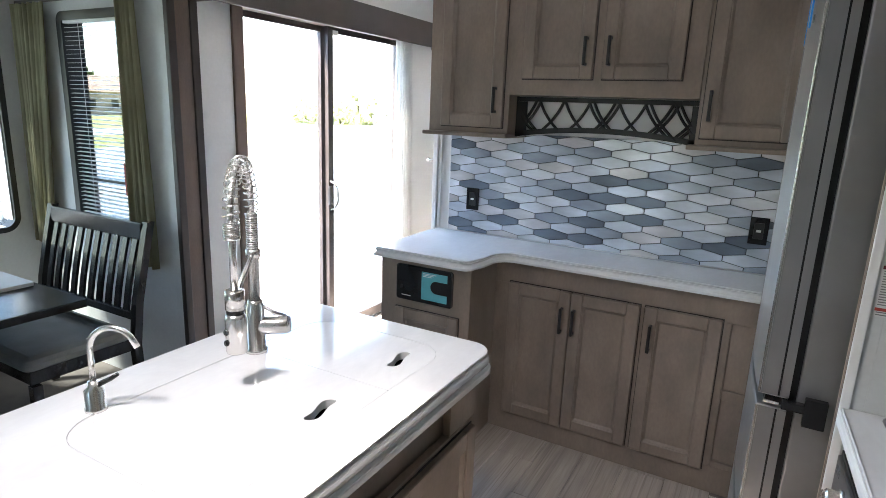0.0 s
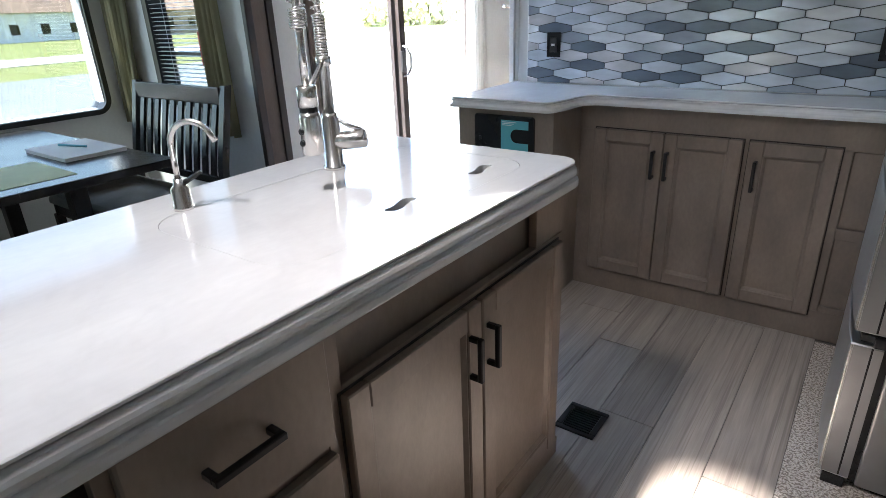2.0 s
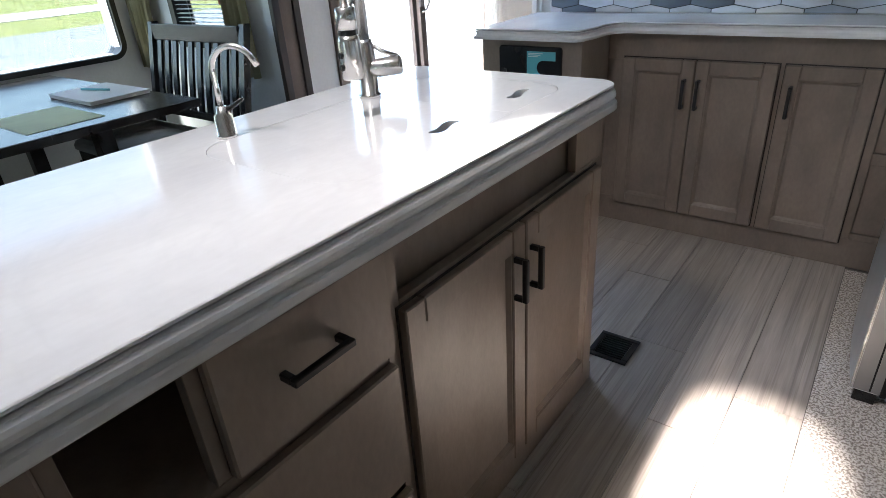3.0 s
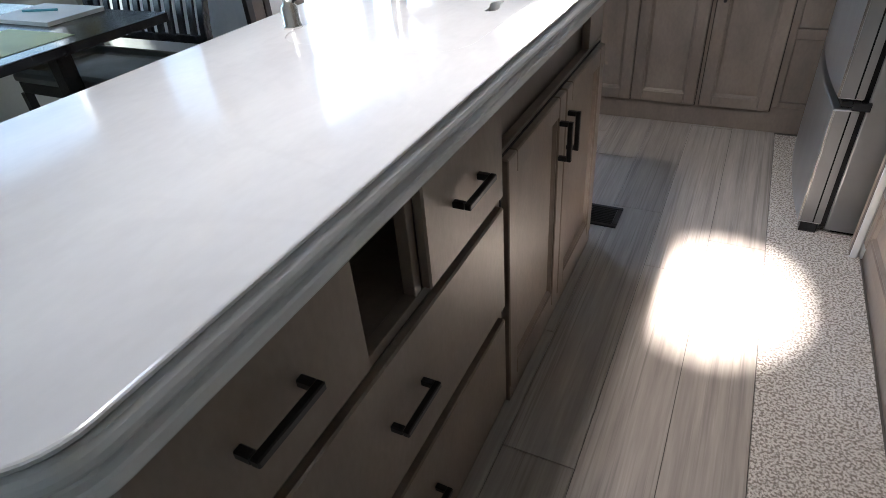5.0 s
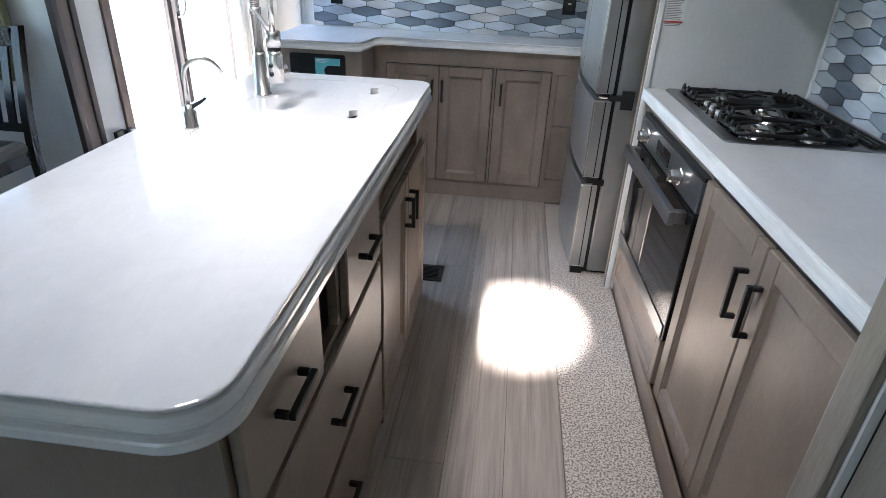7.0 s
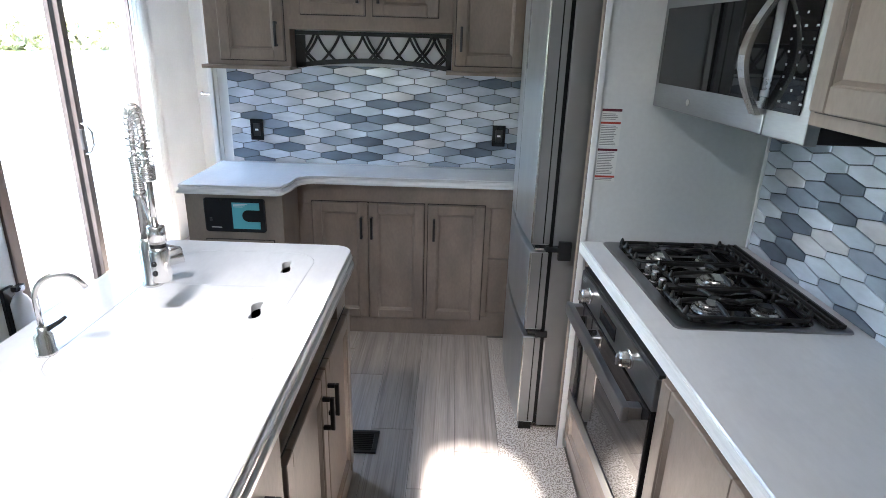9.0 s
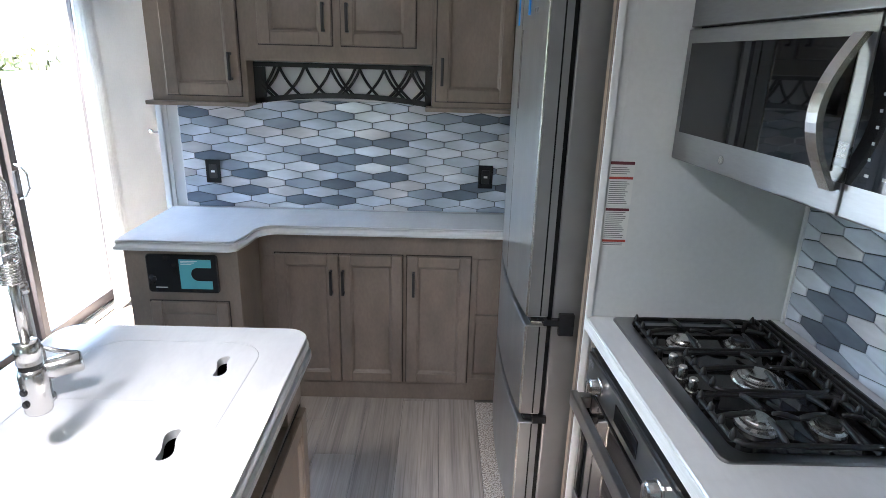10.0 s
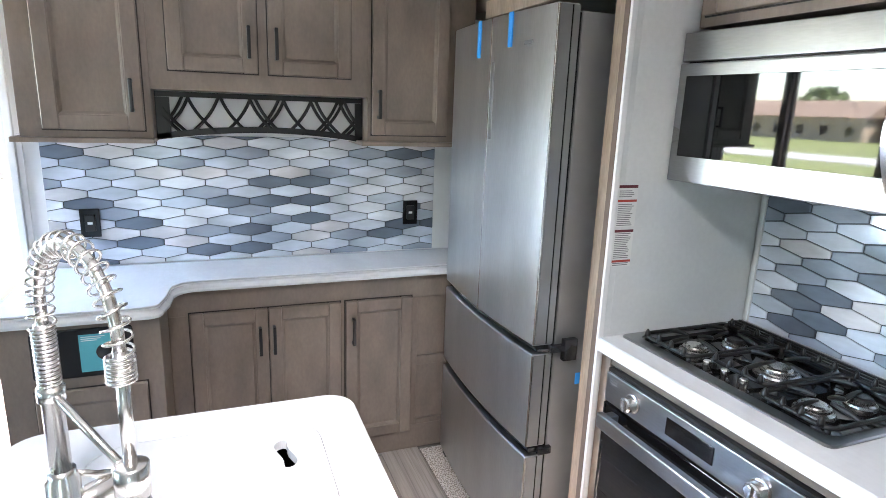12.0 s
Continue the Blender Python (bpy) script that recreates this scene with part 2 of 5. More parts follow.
RED = mat("red_print", (0.45, 0.06, 0.04), rough=0.6, vary=0.05)
INK = mat("grey_print", (0.22, 0.22, 0.22), rough=0.7, vary=0.05)
PANE_CLEAR = glass("clear_door_glass", (0.95, 0.97, 0.96))
PANE_TINT = glass("tinted_window_glass", (0.36, 0.385, 0.380))
PANE_SMOKED = glass("smoked_vent_lid", (0.93, 0.93, 0.93), 0.2)


# ---- building blocks ----
def mesh_of(name, bm, material, smooth=False):
    me = bpy.data.meshes.new(name)
    bmesh.ops.recalc_face_normals(bm, faces=bm.faces)
    if smooth:
        for f in bm.faces:
            f.smooth = True
    bm.to_mesh(me)
    bm.free()
    me.materials.append(material)
    return me


def part(name, bm, material, parent=None, label="", smooth=False):
    ob = new(name, mesh_of(name, bm, material, smooth))
    if parent:
        ob.parent = parent
    if label:
        ob["label"] = label
    return ob


def empty(name, x, y, z):
    ob = new(name)
    ob.empty_display_size = 0.05
    ob.location = (x, y, z)
    return ob


def thing(name, label, category, at=(0, 0, 0), group="", kind=""):
    """An Empty at the base of a thing; its parts are built in world metres and hung under it."""
    return tagged(empty(name, *at), label, category, group, kind)


def under(ob, parent):
    """Hang ob, built in world metres, under parent."""
    ob.parent = parent
    top, off = parent, Vector((0, 0, 0))
    while top:
        off += top.location
        top = top.parent
    ob.location = ob.location - off
    return ob


def box(bm, x0, x1, y0, y1, z0, z1, bevel=0.0, seg=2):
    vs = bmesh.ops.create_cube(bm, size=1.0)["verts"]
    bmesh.ops.scale(bm, vec=(abs(x1 - x0), abs(y1 - y0), abs(z1 - z0)), verts=vs)
    bmesh.ops.translate(bm, vec=((x0 + x1) / 2, (y0 + y1) / 2, (z0 + z1) / 2), verts=vs)
    if bevel:
        es = list({e for v in vs for e in v.link_edges})
        bmesh.ops.bevel(bm, geom=es, offset=bevel, segments=seg, affect="EDGES", profile=0.6)
    return bm


def B(x0, x1, y0, y1, z0, z1, bevel=0.0, seg=2):
    return box(bmesh.new(), x0, x1, y0, y1, z0, z1, bevel, seg)


def tube(bm, pts, r, sides=10, closed=False):
    """A round bar along points."""
    pts = [Vector(p) for p in pts]
    rings, up = [], None
    for i, p in enumerate(pts):
        a, b = pts[max(i - 1, 0)], pts[min(i + 1, len(pts) - 1)]
        d = (b - a).normalized()
        if up is None:
            up = d.orthogonal().normalized()
        up = (up - d * up.dot(d)).normalized()
        side = d.cross(up)
        rr = r[i] if isinstance(r, (list, tuple)) else r
        rings.append([bm.verts.new(p + (up * math.cos(k * math.tau / sides) + side * math.sin(k * math.tau / sides)) * rr) for k in range(sides)])
    for r0, r1 in zip(rings, rings[1:]):
        for k in range(sides):
            bm.faces.new((r0[k], r0[(k + 1) % sides], r1[(k + 1) % sides], r1[k]))
    bm.faces.new(rings[0][::-1])
    bm.faces.new(rings[-1])
    return bm


def T(pts, r, sides=10):
    return tube(bmesh.new(), pts, r, sides)


def lathe(bm, centre, axis, profile, sides=20):
    """A turned body: profile of (distance along the axis, radius)."""
    c, ax = Vector(centre), Vector(axis).normalized()
    u = ax.orthogonal().normalized()
    v = ax.cross(u)
    rings = [[bm.verts.new(c + ax * d + (u * math.cos(k * math.tau / sides) + v * math.sin(k * math.tau / sides)) * max(r, 1e-4)) for k in range(sides)] for d, r in profile]
    for r0, r1 in zip(rings, rings[1:]):
        for k in range(sides):
            bm.faces.new((r0[k], r0[(k + 1) % sides], r1[(k + 1) % sides], r1[k]))
    bm.faces.new(rings[0][::-1])
    bm.faces.new(rings[-1])
    return bm


def L(centre, axis, profile, sides=20):
    return lathe(bmesh.new(), centre, axis, profile, sides)


def rounded(x0, x1, y0, y1, radii, n=8):
    """A rectangle's outline with rounded corners; radii from (x0,y0) anticlockwise."""
    out = []
    for (cx, cy, a0), r in zip(((x0, y0, 180), (x1, y0, 270), (x1, y1, 0), (x0, y1, 90)), radii):
        mx, my = cx + (r if cx == x0 else -r), cy + (r if cy == y0 else -r)
        k = n if r > 0.002 else 0
        for i in range(k + 1):
            a = radians(a0 + 90 * i / max(k, 1))
            out.append((mx + r * math.cos(a), my + r * math.sin(a)))
    return out


def inset_loop(loop, d):
    """An anticlockwise outline moved inwards by d."""
    out, n = [], len(loop)
    for i in range(n):
        p, a, b = Vector(loop[i]), Vector(loop[i - 1]), Vector(loop[(i + 1) % n])
        t = (b - a).normalized()
        q = p + Vector((-t.y, t.x)) * d
        out.append((q.x, q.y))
    return out


def slab(loop, rings, holes=(), bottom=True):
    """A slab by its outline: rings of (inset, z) from the bottom up; holes go through the whole height."""
    bm = bmesh.new()
    lv = [[bm.verts.new((x, y, z)) for x, y in inset_loop(loop, d)] for d, z in rings]
    n = len(loop)
    for r0, r1 in zip(lv, lv[1:]):
        for k in range(n):
            bm.faces.new((r0[k], r0[(k + 1) % n], r1[(k + 1) % n], r1[k]))
    zb, zt = rings[0][1], rings[-1][1]
    hv = [([bm.verts.new((x, y, zb)) for x, y in h], [bm.verts.new((x, y, zt)) for x, y in h]) for h in holes]
    for lo, hi in hv:
        for k in range(len(lo)):
            bm.faces.new((lo[k], hi[k], hi[(k + 1) % len(lo)], lo[(k + 1) % len(lo)]))
    for idx, ring in ((1, lv[-1]), (0, lv[0])):
        edges = [bm.edges.get((ring[k], ring[(k + 1) % n])) for k in range(n)]
        for h in hv:
            edges += [bm.edges.get((h[idx][k], h[idx][(k + 1) % len(h[idx])])) for k in range(len(h[idx]))]
        bmesh.ops.triangle_fill(bm, edges=edges, use_beauty=True)
    return bm


def wall_with_holes(name, axis, at0, at1, u0, u1, z0, z1, holes, material, label):
    """A wall of real thickness between at0 and at1 on its axis, with openings (ua, ub, za, zb) through it."""
    bm = bmesh.new()
    us = sorted({u0, u1, *[h[0] for h in holes], *[h[1] for h in holes]})
    zs = sorted({z0, z1, *[h[2] for h in holes], *[h[3] for h in holes]})
    for a, b in zip(us, us[1:]):
        for c, d in zip(zs, zs[1:]):
            m, k = (a + b) / 2, (c + d) / 2
            if any(h[0] < m < h[1] and h[2] < k < h[3] for h in holes):
                continue
            box(bm, *((at0, at1, a, b) if axis == "x" else (a, b, at0, at1)), c, d)
    bmesh.ops.remove_doubles(bm, verts=bm.verts, dist=1e-5)
    seen, dead = {}, []
    for f in bm.faces:
        key = tuple(sorted(v.index for v in f.verts))
        c = f.calc_center_median()
        key = (round(c.x, 4), round(c.y, 4), round(c.z, 4))
        if key in seen:
            dead += [f, seen[key]]
        seen[key] = f
    bmesh.ops.delete(bm, geom=list(set(dead)), context="FACES_ONLY")
    return tagged(part(name, bm, material), label, "wall", kind="structure")


def shaker(parent, name, axis, face, sign, u0, u1, z0, z1, material=None, rail=0.052, thick=0.02, label=""):
    """A framed door or drawer front with a recessed panel, on the plane face, looking along sign of axis. Built in world metres."""
    material = material or WOOD
    bm = bmesh.new()

    def put(a, b, c, d, t0, t1, bev):
        nonlocal bm
        lo, hi = face + sign * t0, face + sign * t1
        lo, hi = min(lo, hi), max(lo, hi)
        box(bm, *((lo, hi, a, b) if axis == "x" else (a, b, lo, hi)), c, d, bev, 1)

    if not rail:
        put(u0, u1, z0, z1, 0, thick, 0.0035)
        return under(part(name, bm, material, None, label), parent)
    # the panel, with a stepped bead towards the frame, in one piece
    a0, a1, c0, c1 = u0 + rail - 0.001, u1 - rail + 0.001, z0 + rail - 0.001, z1 - rail + 0.001

    def at(u, z, t):
        p = face + sign * t
        return bm.verts.new((p, u, z) if axis == "x" else (u, p, z))

    rings = [[at(u, z, t) for u, z in ((a0 + d, c0 + d), (a1 - d, c0 + d), (a1 - d, c1 - d), (a0 + d, c1 - d))] for d, t in ((0, 0), (0, thick - 0.005), (0.004, thick - 0.005), (0.013, max(thick - 0.014, 0.0045)))]
    for r0, r1 in zip(rings, rings[1:]):
        for k in range(4):
            bm.faces.new((r0[k], r0[(k + 1) % 4], r1[(k + 1) % 4], r1[k]))
    bm.faces.new(rings[-1])
    bm.faces.new(rings[0][::-1])
    d = under(part(name, bm, material, None, label), parent)
    bm = bmesh.new()
    # dark sheet behind the door, its rim painted as the gap's shadow
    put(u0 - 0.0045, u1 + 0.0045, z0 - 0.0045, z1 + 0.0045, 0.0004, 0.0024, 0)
    under(part("glazed_edge", bm, GAP_SHADE), d)
    for nm, a, b, c, e, t in (("stile", u0, u0 + rail, z0, z1, thick), ("stile", u1 - rail, u1, z0, z1, thick), ("rail", u0 + rail + 0.0002, u1 - rail - 0.0002, z0, z0 + rail, thick - 0.0006), ("rail", u0 + rail + 0.0002, u1 - rail - 0.0002, z1 - rail, z1, thick - 0.0006)):
        bm = bmesh.new()
        put(a, b, c, e, 0, t, 0.003)
        under(part(nm, bm, material), d)
    return d


def pull(parent, axis, face, sign, u, z, length=0.125, upright=True, proj=0.034):
    """A square black bar pull with two feet, under a door or drawer."""
    bm, w = bmesh.new(), 0.0125

    def put(ua, ub, za, zb, ta, tb):
        lo, hi = sorted((face + sign * ta, face + sign * tb))
        box(bm, *((lo, hi, ua, ub) if axis == "x" else (ua, ub, lo, hi)), za, zb, 0.002, 1)

    h = length / 2
    if upright:
        put(u - w / 2, u + w / 2, z - h, z + h, proj - w, proj)
        for s in (-1, 1):
            put(u - w / 2, u + w / 2, z + s * h - (w if s > 0 else 0), z + s * h + (w if s < 0 else 0), 0, proj - w + 0.001)
    else:
        put(u - h, u + h, z - w / 2, z + w / 2, proj - w, proj)
        for s in (-1, 1):
            put(u + s * h - (w if s > 0 else 0), u + s * h + (w if s < 0 else 0), z - w / 2, z + w / 2, 0, proj - w + 0.001)
    return under(part("handle", bm, BLACK, None, "black square bar pull"), parent)


# ---- structure ----
CEILING = 2.40
SPLASH = 2.925
LEFT = -2.20

floor = tagged(part("floor", B(-3.75, 1.3, -3.1, 4.8, -0.12, -0.006), JOINT), "grey oak plank floor", "floor", kind="structure")


def ceiling():
    hole = [(VENT_X + 0.138 * math.cos(k * math.tau / 32), VENT_Y + 0.222 * math.sin(k * math.tau / 32)) for k in range(32)]
    bm = slab([(LEFT - 0.1, -3.1), (1.3, -3.1), (1.3, 4.8), (LEFT - 0.1, 4.8)], [(0.0, CEILING), (0.0, CEILING + 0.05)], [hole])
    tagged(part("ceiling", bm, CEIL), "white vinyl ceiling with a round roof vent opening", "ceiling", kind="structure")
    tagged(part("ceiling_slide", B(-3.75, LEFT - 0.1, -1.3, 2.15, 2.15, 2.25), CEIL), "low white ceiling of the dining slide-out", "ceiling", kind="structure")


ceiling()
def vent_shaft():
    bm = bmesh.new()
    rings = []
    for rx, ry, z in ((0.150, 0.235, 0.051), (0.34, 0.43, 0.25), (0.36, 0.45, 0.25), (0.170, 0.255, 0.051)):
        rings.append([bm.verts.new((VENT_X + rx * math.cos(k * math.tau / 32), VENT_Y + ry * math.sin(k * math.tau / 32), CEILING + z)) for k in range(32)])
    for a, b in zip(rings, rings[1:] + rings[:1]):
        for k in range(32):
            bm.faces.new((a[k], a[(k + 1) % 32], b[(k + 1) % 32], b[k]))
    tagged(part("roof_vent_shaft", bm, CEIL), "white shaft of the round roof vent", "roof vent", kind="structure")


vent_shaft()
tagged(part("roof_vent_lid", B(VENT_X - 0.38, VENT_X + 0.38, VENT_Y - 0.47, VENT_Y + 0.47, CEILING + 0.252, CEILING + 0.258), PANE_SMOKED), "smoked lid of the round roof vent", "roof vent", kind="structure")
wall_with_holes("wall_west", "x", LEFT - 0.10, LEFT, -3.1, 4.8, -0.006, CEILING, [(-1.2, 1.97, -0.006, 2.12), (2.30, 3.90, -0.0059, 2.06)], WALL, "pale grey side wall with a patio door and slide-out opening")
wall_with_holes("wall_slide_end", "y", 2.03, 2.13, -3.70, LEFT - 0.10, -0.006, 2.15, [(-3.18, -2.60, 0.86, 1.95)], WALL, "pale grey end wall of the dining slide-out")
wall_with_holes("wall_slide_side", "x", -3.70, -3.60, -1.2, 2.03, -0.006, 2.15, [(-0.205, 1.865, 0.797, 2.025)], WALL, "pale grey dining wall with a wide window")
wall_with_holes("wall_slide_south", "y", -1.3, -1.2, -3.70, LEFT - 0.10, -0.006, 2.15, [], WALL, "pale grey end wall of the slide-out")
wall_with_holes("wall_kitchen", "y", SPLASH + 0.005, SPLASH + 0.075, -1.345, 1.3, -0.006, CEILING, [], WHITE, "white kitchen partition wall behind the tiles")
wall_with_holes("wall_north", "y", 4.7, 4.8, LEFT, 1.3, -0.006, CEILING, [], WALL, "pale grey far end wall")
# the south wall's opening is added, to admit fill daylight
wall_with_holes("wall_south", "y", -3.1, -3.0, LEFT, 1.3, -0.006, CEILING, [(-1.85, -1.05, 0.85, 1.95)], WALL, "pale grey end wall with an added window opening")
wall_with_holes("wall_east", "x", 1.065, 1.165, -3.0, 4.7, -0.006, CEILING, [], WALL, "pale grey side wall behind the stove")
wall_with_holes("wall_stove_side", "y", 1.685, 1.745, 0.4995, 1.06, -0.006, CEILING, [], WALL, "pale grey panel beside the stove with warning labels")
wall_with_holes("wall_door", "x", 0.475, 0.545, -3.0, 0.035, -0.006, CEILING, [(-0.76, -0.035, -0.0059, 2.0)], WALL, "pale grey wall with a passage door")

# edge trims of the partition by the fridge
trim = tagged(part("trim", B(0.456, 0.499, 1.7075, 1.756, 0.0, CEILING, 0.003), WOOD_PALE), "pale wooden edge trim beside the fridge", "trim", kind="structure")
tagged(part("trim", B(0.4512, 0.4712, 1.6855, 1.7070, 0.0, CEILING, 0.001), BROWN), "brown edge band of the stove panel", "trim", kind="structure")
tagged(part("trim", B(0.4520, 0.4715, 1.6740, 1.6850, 0.0, CEILING, 0.002), WHITE), "white corner trim of the stove panel", "trim", kind="structure")
tagged(part("trim", B(0.4716, 0.4992, 1.6853, 1.7072, 0.0, CEILING), WALL), "pale grey edge of the stove panel", "trim", kind="structure")
tagged(part("trim", B(0.470, 0.4995, 1.757, 1.768, 0.0, CEILING, 0.003), BROWN), "thin brown trim strip beside the fridge", "trim", kind="structure")
# partition end trim
tagged(part("trim", B(-1.372, -1.3455, SPLASH - 0.012, SPLASH + 0.085, 0.0, CEILING, 0.004), WHITE), "white end trim of the kitchen partition", "trim", kind="structure")
tagged(part("trim", B(-1.340, -1.322, SPLASH - 0.004, SPLASH + 0.0045, 0.922, 1.45, 0.002), WHITE), "narrow white trim beside the tiles", "trim", kind="structure")


def slide_trim():
    """Dark, brown and dark bands round the slide-out's opening."""
    for y0, y1, m, x1 in ((1.925, 1.965, DARKTRIM, 0.030), (1.966, 2.045, BROWN, 0.022), (2.046, 2.085, DARKTRIM, 0.030)):
        tagged(part("trim", B(LEFT + 0.001, LEFT + x1, y0, y1, 0.0, 2.15, 0.004), m), "dark brown vertical trim of the slide-out opening", "trim", kind="structure")
    tagged(part("trim", B(LEFT + 0.001, LEFT + 0.030, -1.2, 2.085, 2.151, 2.25, 0.004), DARKTRIM), "dark brown header trim of the slide-out opening", "trim", kind="structure")


slide_trim()


def patio_door():
    d = thing("door_1", "sliding glass patio door in a dark bronze frame, closed", "door", (LEFT, 3.1, 0), kind="structure")
    x0, x1 = LEFT - 0.10, LEFT + 0.014
    y0, y1, z1 = 2.30, 3.90, 2.06
    for nm, b in (("door_frame", B(x0, x1, y0 + 0.001, y0 + 0.07, 0.0, z1, 0.004)), ("door_frame", B(x0, x1, y1 - 0.06, y1 - 0.001, 0.0, z1, 0.004)), ("door_frame", B(x0, x1, y0 + 0.071, y1 - 0.061, z1 - 0.04, z1 - 0.001, 0.004)), ("threshold", B(x0, x1 + 0.02, y0 + 0.071, y1 - 0.061, -0.005, 0.035, 0.004))):
        under(part(nm, b, BROWN if nm == "door_frame" else CHROME), d)
    for ya, yb, xm, nm in ((2.372, 3.075, LEFT - 0.065, "fixed_panel"), (3.045, 3.838, LEFT - 0.025, "sliding_panel")):
        bm = bmesh.new()
        s = 0.050
        box(bm, xm - 0.015, xm + 0.015, ya, ya + s, 0.037, z1 - 0.042, 0.003)
        box(bm, xm - 0.015, xm + 0.015, yb - s, yb, 0.037, z1 - 0.042, 0.003)
        box(bm, xm - 0.014, xm + 0.014, ya + s, yb - s, z1 - 0.042 - 0.035, z1 - 0.043, 0.003)
        box(bm, xm - 0.014, xm + 0.014, ya + s, yb - s, 0.038, 0.037 + 0.07, 0.003)
        panel = under(part(nm, bm, FRAME), d)
        pane = under(part("pane", B(xm - 0.003, xm + 0.003, ya + s - 0.004, yb - s + 0.004, 0.10, z1 - 0.075), PANE_CLEAR), panel)
        pane.visible_shadow = False
    xs = LEFT - 0.010
    under(part("handle", T([(xs, 3.062, 0.90), (xs + 0.03, 3.066, 0.91), (xs + 0.05, 3.075, 0.95), (xs + 0.05, 3.075, 1.03), (xs + 0.03, 3.066, 1.07), (xs, 3.062, 1.08)], 0.008), CHROME, None, "curved metal pull handle"), d)
    under(part("lock", B(xs, xs + 0.018, 3.036, 3.056, 0.93, 1.05, 0.004), BLACK, None, "black lock body"), d)
    under(part("sticker", B(LEFT + 0.0145, LEFT + 0.0165, 3.06, 3.11, 1.965, 1.995), PAPER, None, "small white sticker"), d)


patio_door()


def bent_sheet(x_or_y, plane, a0, a1, z0, z1, folds, depth, n=60, thick=0.003, flare=0.0, lean=0.0, levels=10):
    """A hanging cloth with folds that widen towards the hem."""
    bm = bmesh.new()
    grid = []
    for j in range(levels + 1):
        v = j / levels
        row = []
        for i in range(n + 1):
            u = i / n
            amp = depth * (0.55 + 0.45 * v)
            off = amp * (math.sin(u * folds * math.tau + 0.6 * math.sin(3 * v)) * 0.6 + 0.4 * math.sin(u * folds * 2.3 * math.tau + 1.0 + v))
            w = a0 + (a1 - a0) * u + flare * v * (u - 0.5) + lean * v
            z = z1 + (z0 - z1) * v
            row.append(bm.verts.new((plane + off, w, z) if x_or_y == "x" else (w, plane + off, z)))
        grid.append(row)
    for r0, r1 in zip(grid, grid[1:]):
        for i in range(n):
            bm.faces.new((r0[i], r0[i + 1], r1[i + 1], r1[i]))
    bmesh.ops.recalc_face_normals(bm, faces=bm.faces)
    bmesh.ops.solidify(bm, geom=list(bm.faces), thickness=thick)
    return bm


# valance and curtain over the patio door
v = thing("valance_box", "dark brown valance box above the patio door", "valance", (LEFT, 3.2, 1.998))
under(part("front_board", B(LEFT + 0.105, LEFT + 0.125, 2.05, 4.27, 1.998, 2.168, 0.004), DARKTRIM), v)
under(part("end_board", B(LEFT + 0.001, LEFT + 0.1045, 4.25, 4.27, 1.998, 2.168, 0.003), DARKTRIM), v)
under(part("end_board", B(LEFT + 0.001, LEFT + 0.1045, 2.09, 2.11, 1.998, 2.168, 0.003), DARKTRIM), v)
under(part("top_board", B(LEFT + 0.001, LEFT + 0.1045, 2.1105, 4.2495, 2.148, 2.167, 0.002), DARKTRIM), v)
tagged(part("curtain", bent_sheet("x", LEFT + 0.058, 3.68, 3.90, 0.03, 2.14, 6, 0.026, flare=0.06), SHEER, smooth=True), "white curtain gathered beside the patio door", "curtain")


# ---- dining slide-out ----
def rounded_frame(axis, plane0, plane1, u0, u1, z0, z1, r, width):
    """A window frame with rounded corners, as a ring with real depth."""
    outer = rounded(u0, u1, z0, z1, (r,) * 4)
    inner = rounded(u0 + width, u1 - width, z0 + width, z1 - width, (max(r - width, 0.01),) * 4)
    bm = bmesh.new()
    conv = (lambda p, u, z: (p, u, z)) if axis == "x" else (lambda p, u, z: (u, p, z))
    vs = [[bm.verts.new(conv(p, u, z)) for u, z in loop] for p in (plane0, plane1) for loop in (outer, inner)]
    n = len(outer)
    o0, i0, o1, i1 = vs
    for k in range(n):
        j = (k + 1) % n
        for a, b in ((o0, i0), (i0, i1), (i1, o1), (o1, o0)):
            bm.faces.new((a[k], a[j], b[j], b[k]))
    return bm


w1 = thing("window_1", "wide dining window with tinted glass and a black rounded frame", "window", (-3.6, 0.83, 0.80), kind="structure")
under(part("window_frame", rounded_frame("x", -3.71, -3.575, -0.24, 1.90, 0.765, 2.06, 0.09, 0.030), BLACK), w1)
under(part("window_bar", B(-3.66, -3.62, -0.19, 1.85, 1.475, 1.50, 0.004), BLACK), w1)
under(part("pane", B(-3.662, -3.656, -0.20, 1.86, 0.80, 2.025), PANE_TINT), w1)

# unseen window, added to bring daylight in from the south
w3 = thing("window_3", "tinted window added out of view in the end wall for more daylight", "window", (-1.45, -3.05, 0.85), kind="structure")
under(part("window_frame", rounded_frame("y", -3.11, -2.985, -1.89, -1.01, 0.815, 1.985, 0.09, 0.048), BLACK), w3)
under(part("pane", B(-1.85, -1.05, -3.062, -3.056, 0.85, 1.95), PANE_TINT), w3)
w2 = thing("window_2", "narrow tinted window in the slide-out's end wall", "window", (-2.9, 2.08, 0.86), kind="structure")
under(part("window_frame", rounded_frame("y", 2.02, 2.135, -3.215, -2.565, 0.825, 1.985, 0.05, 0.045), BLACK), w2)
under(part("window_bar", B(-3.17, -2.61, 2.09, 2.12, 1.085, 1.11, 0.003), BLACK), w2)
under(part("pane", B(-3.18, -2.60, 2.112, 2.118, 0.86, 1.95), PANE_TINT), w2)


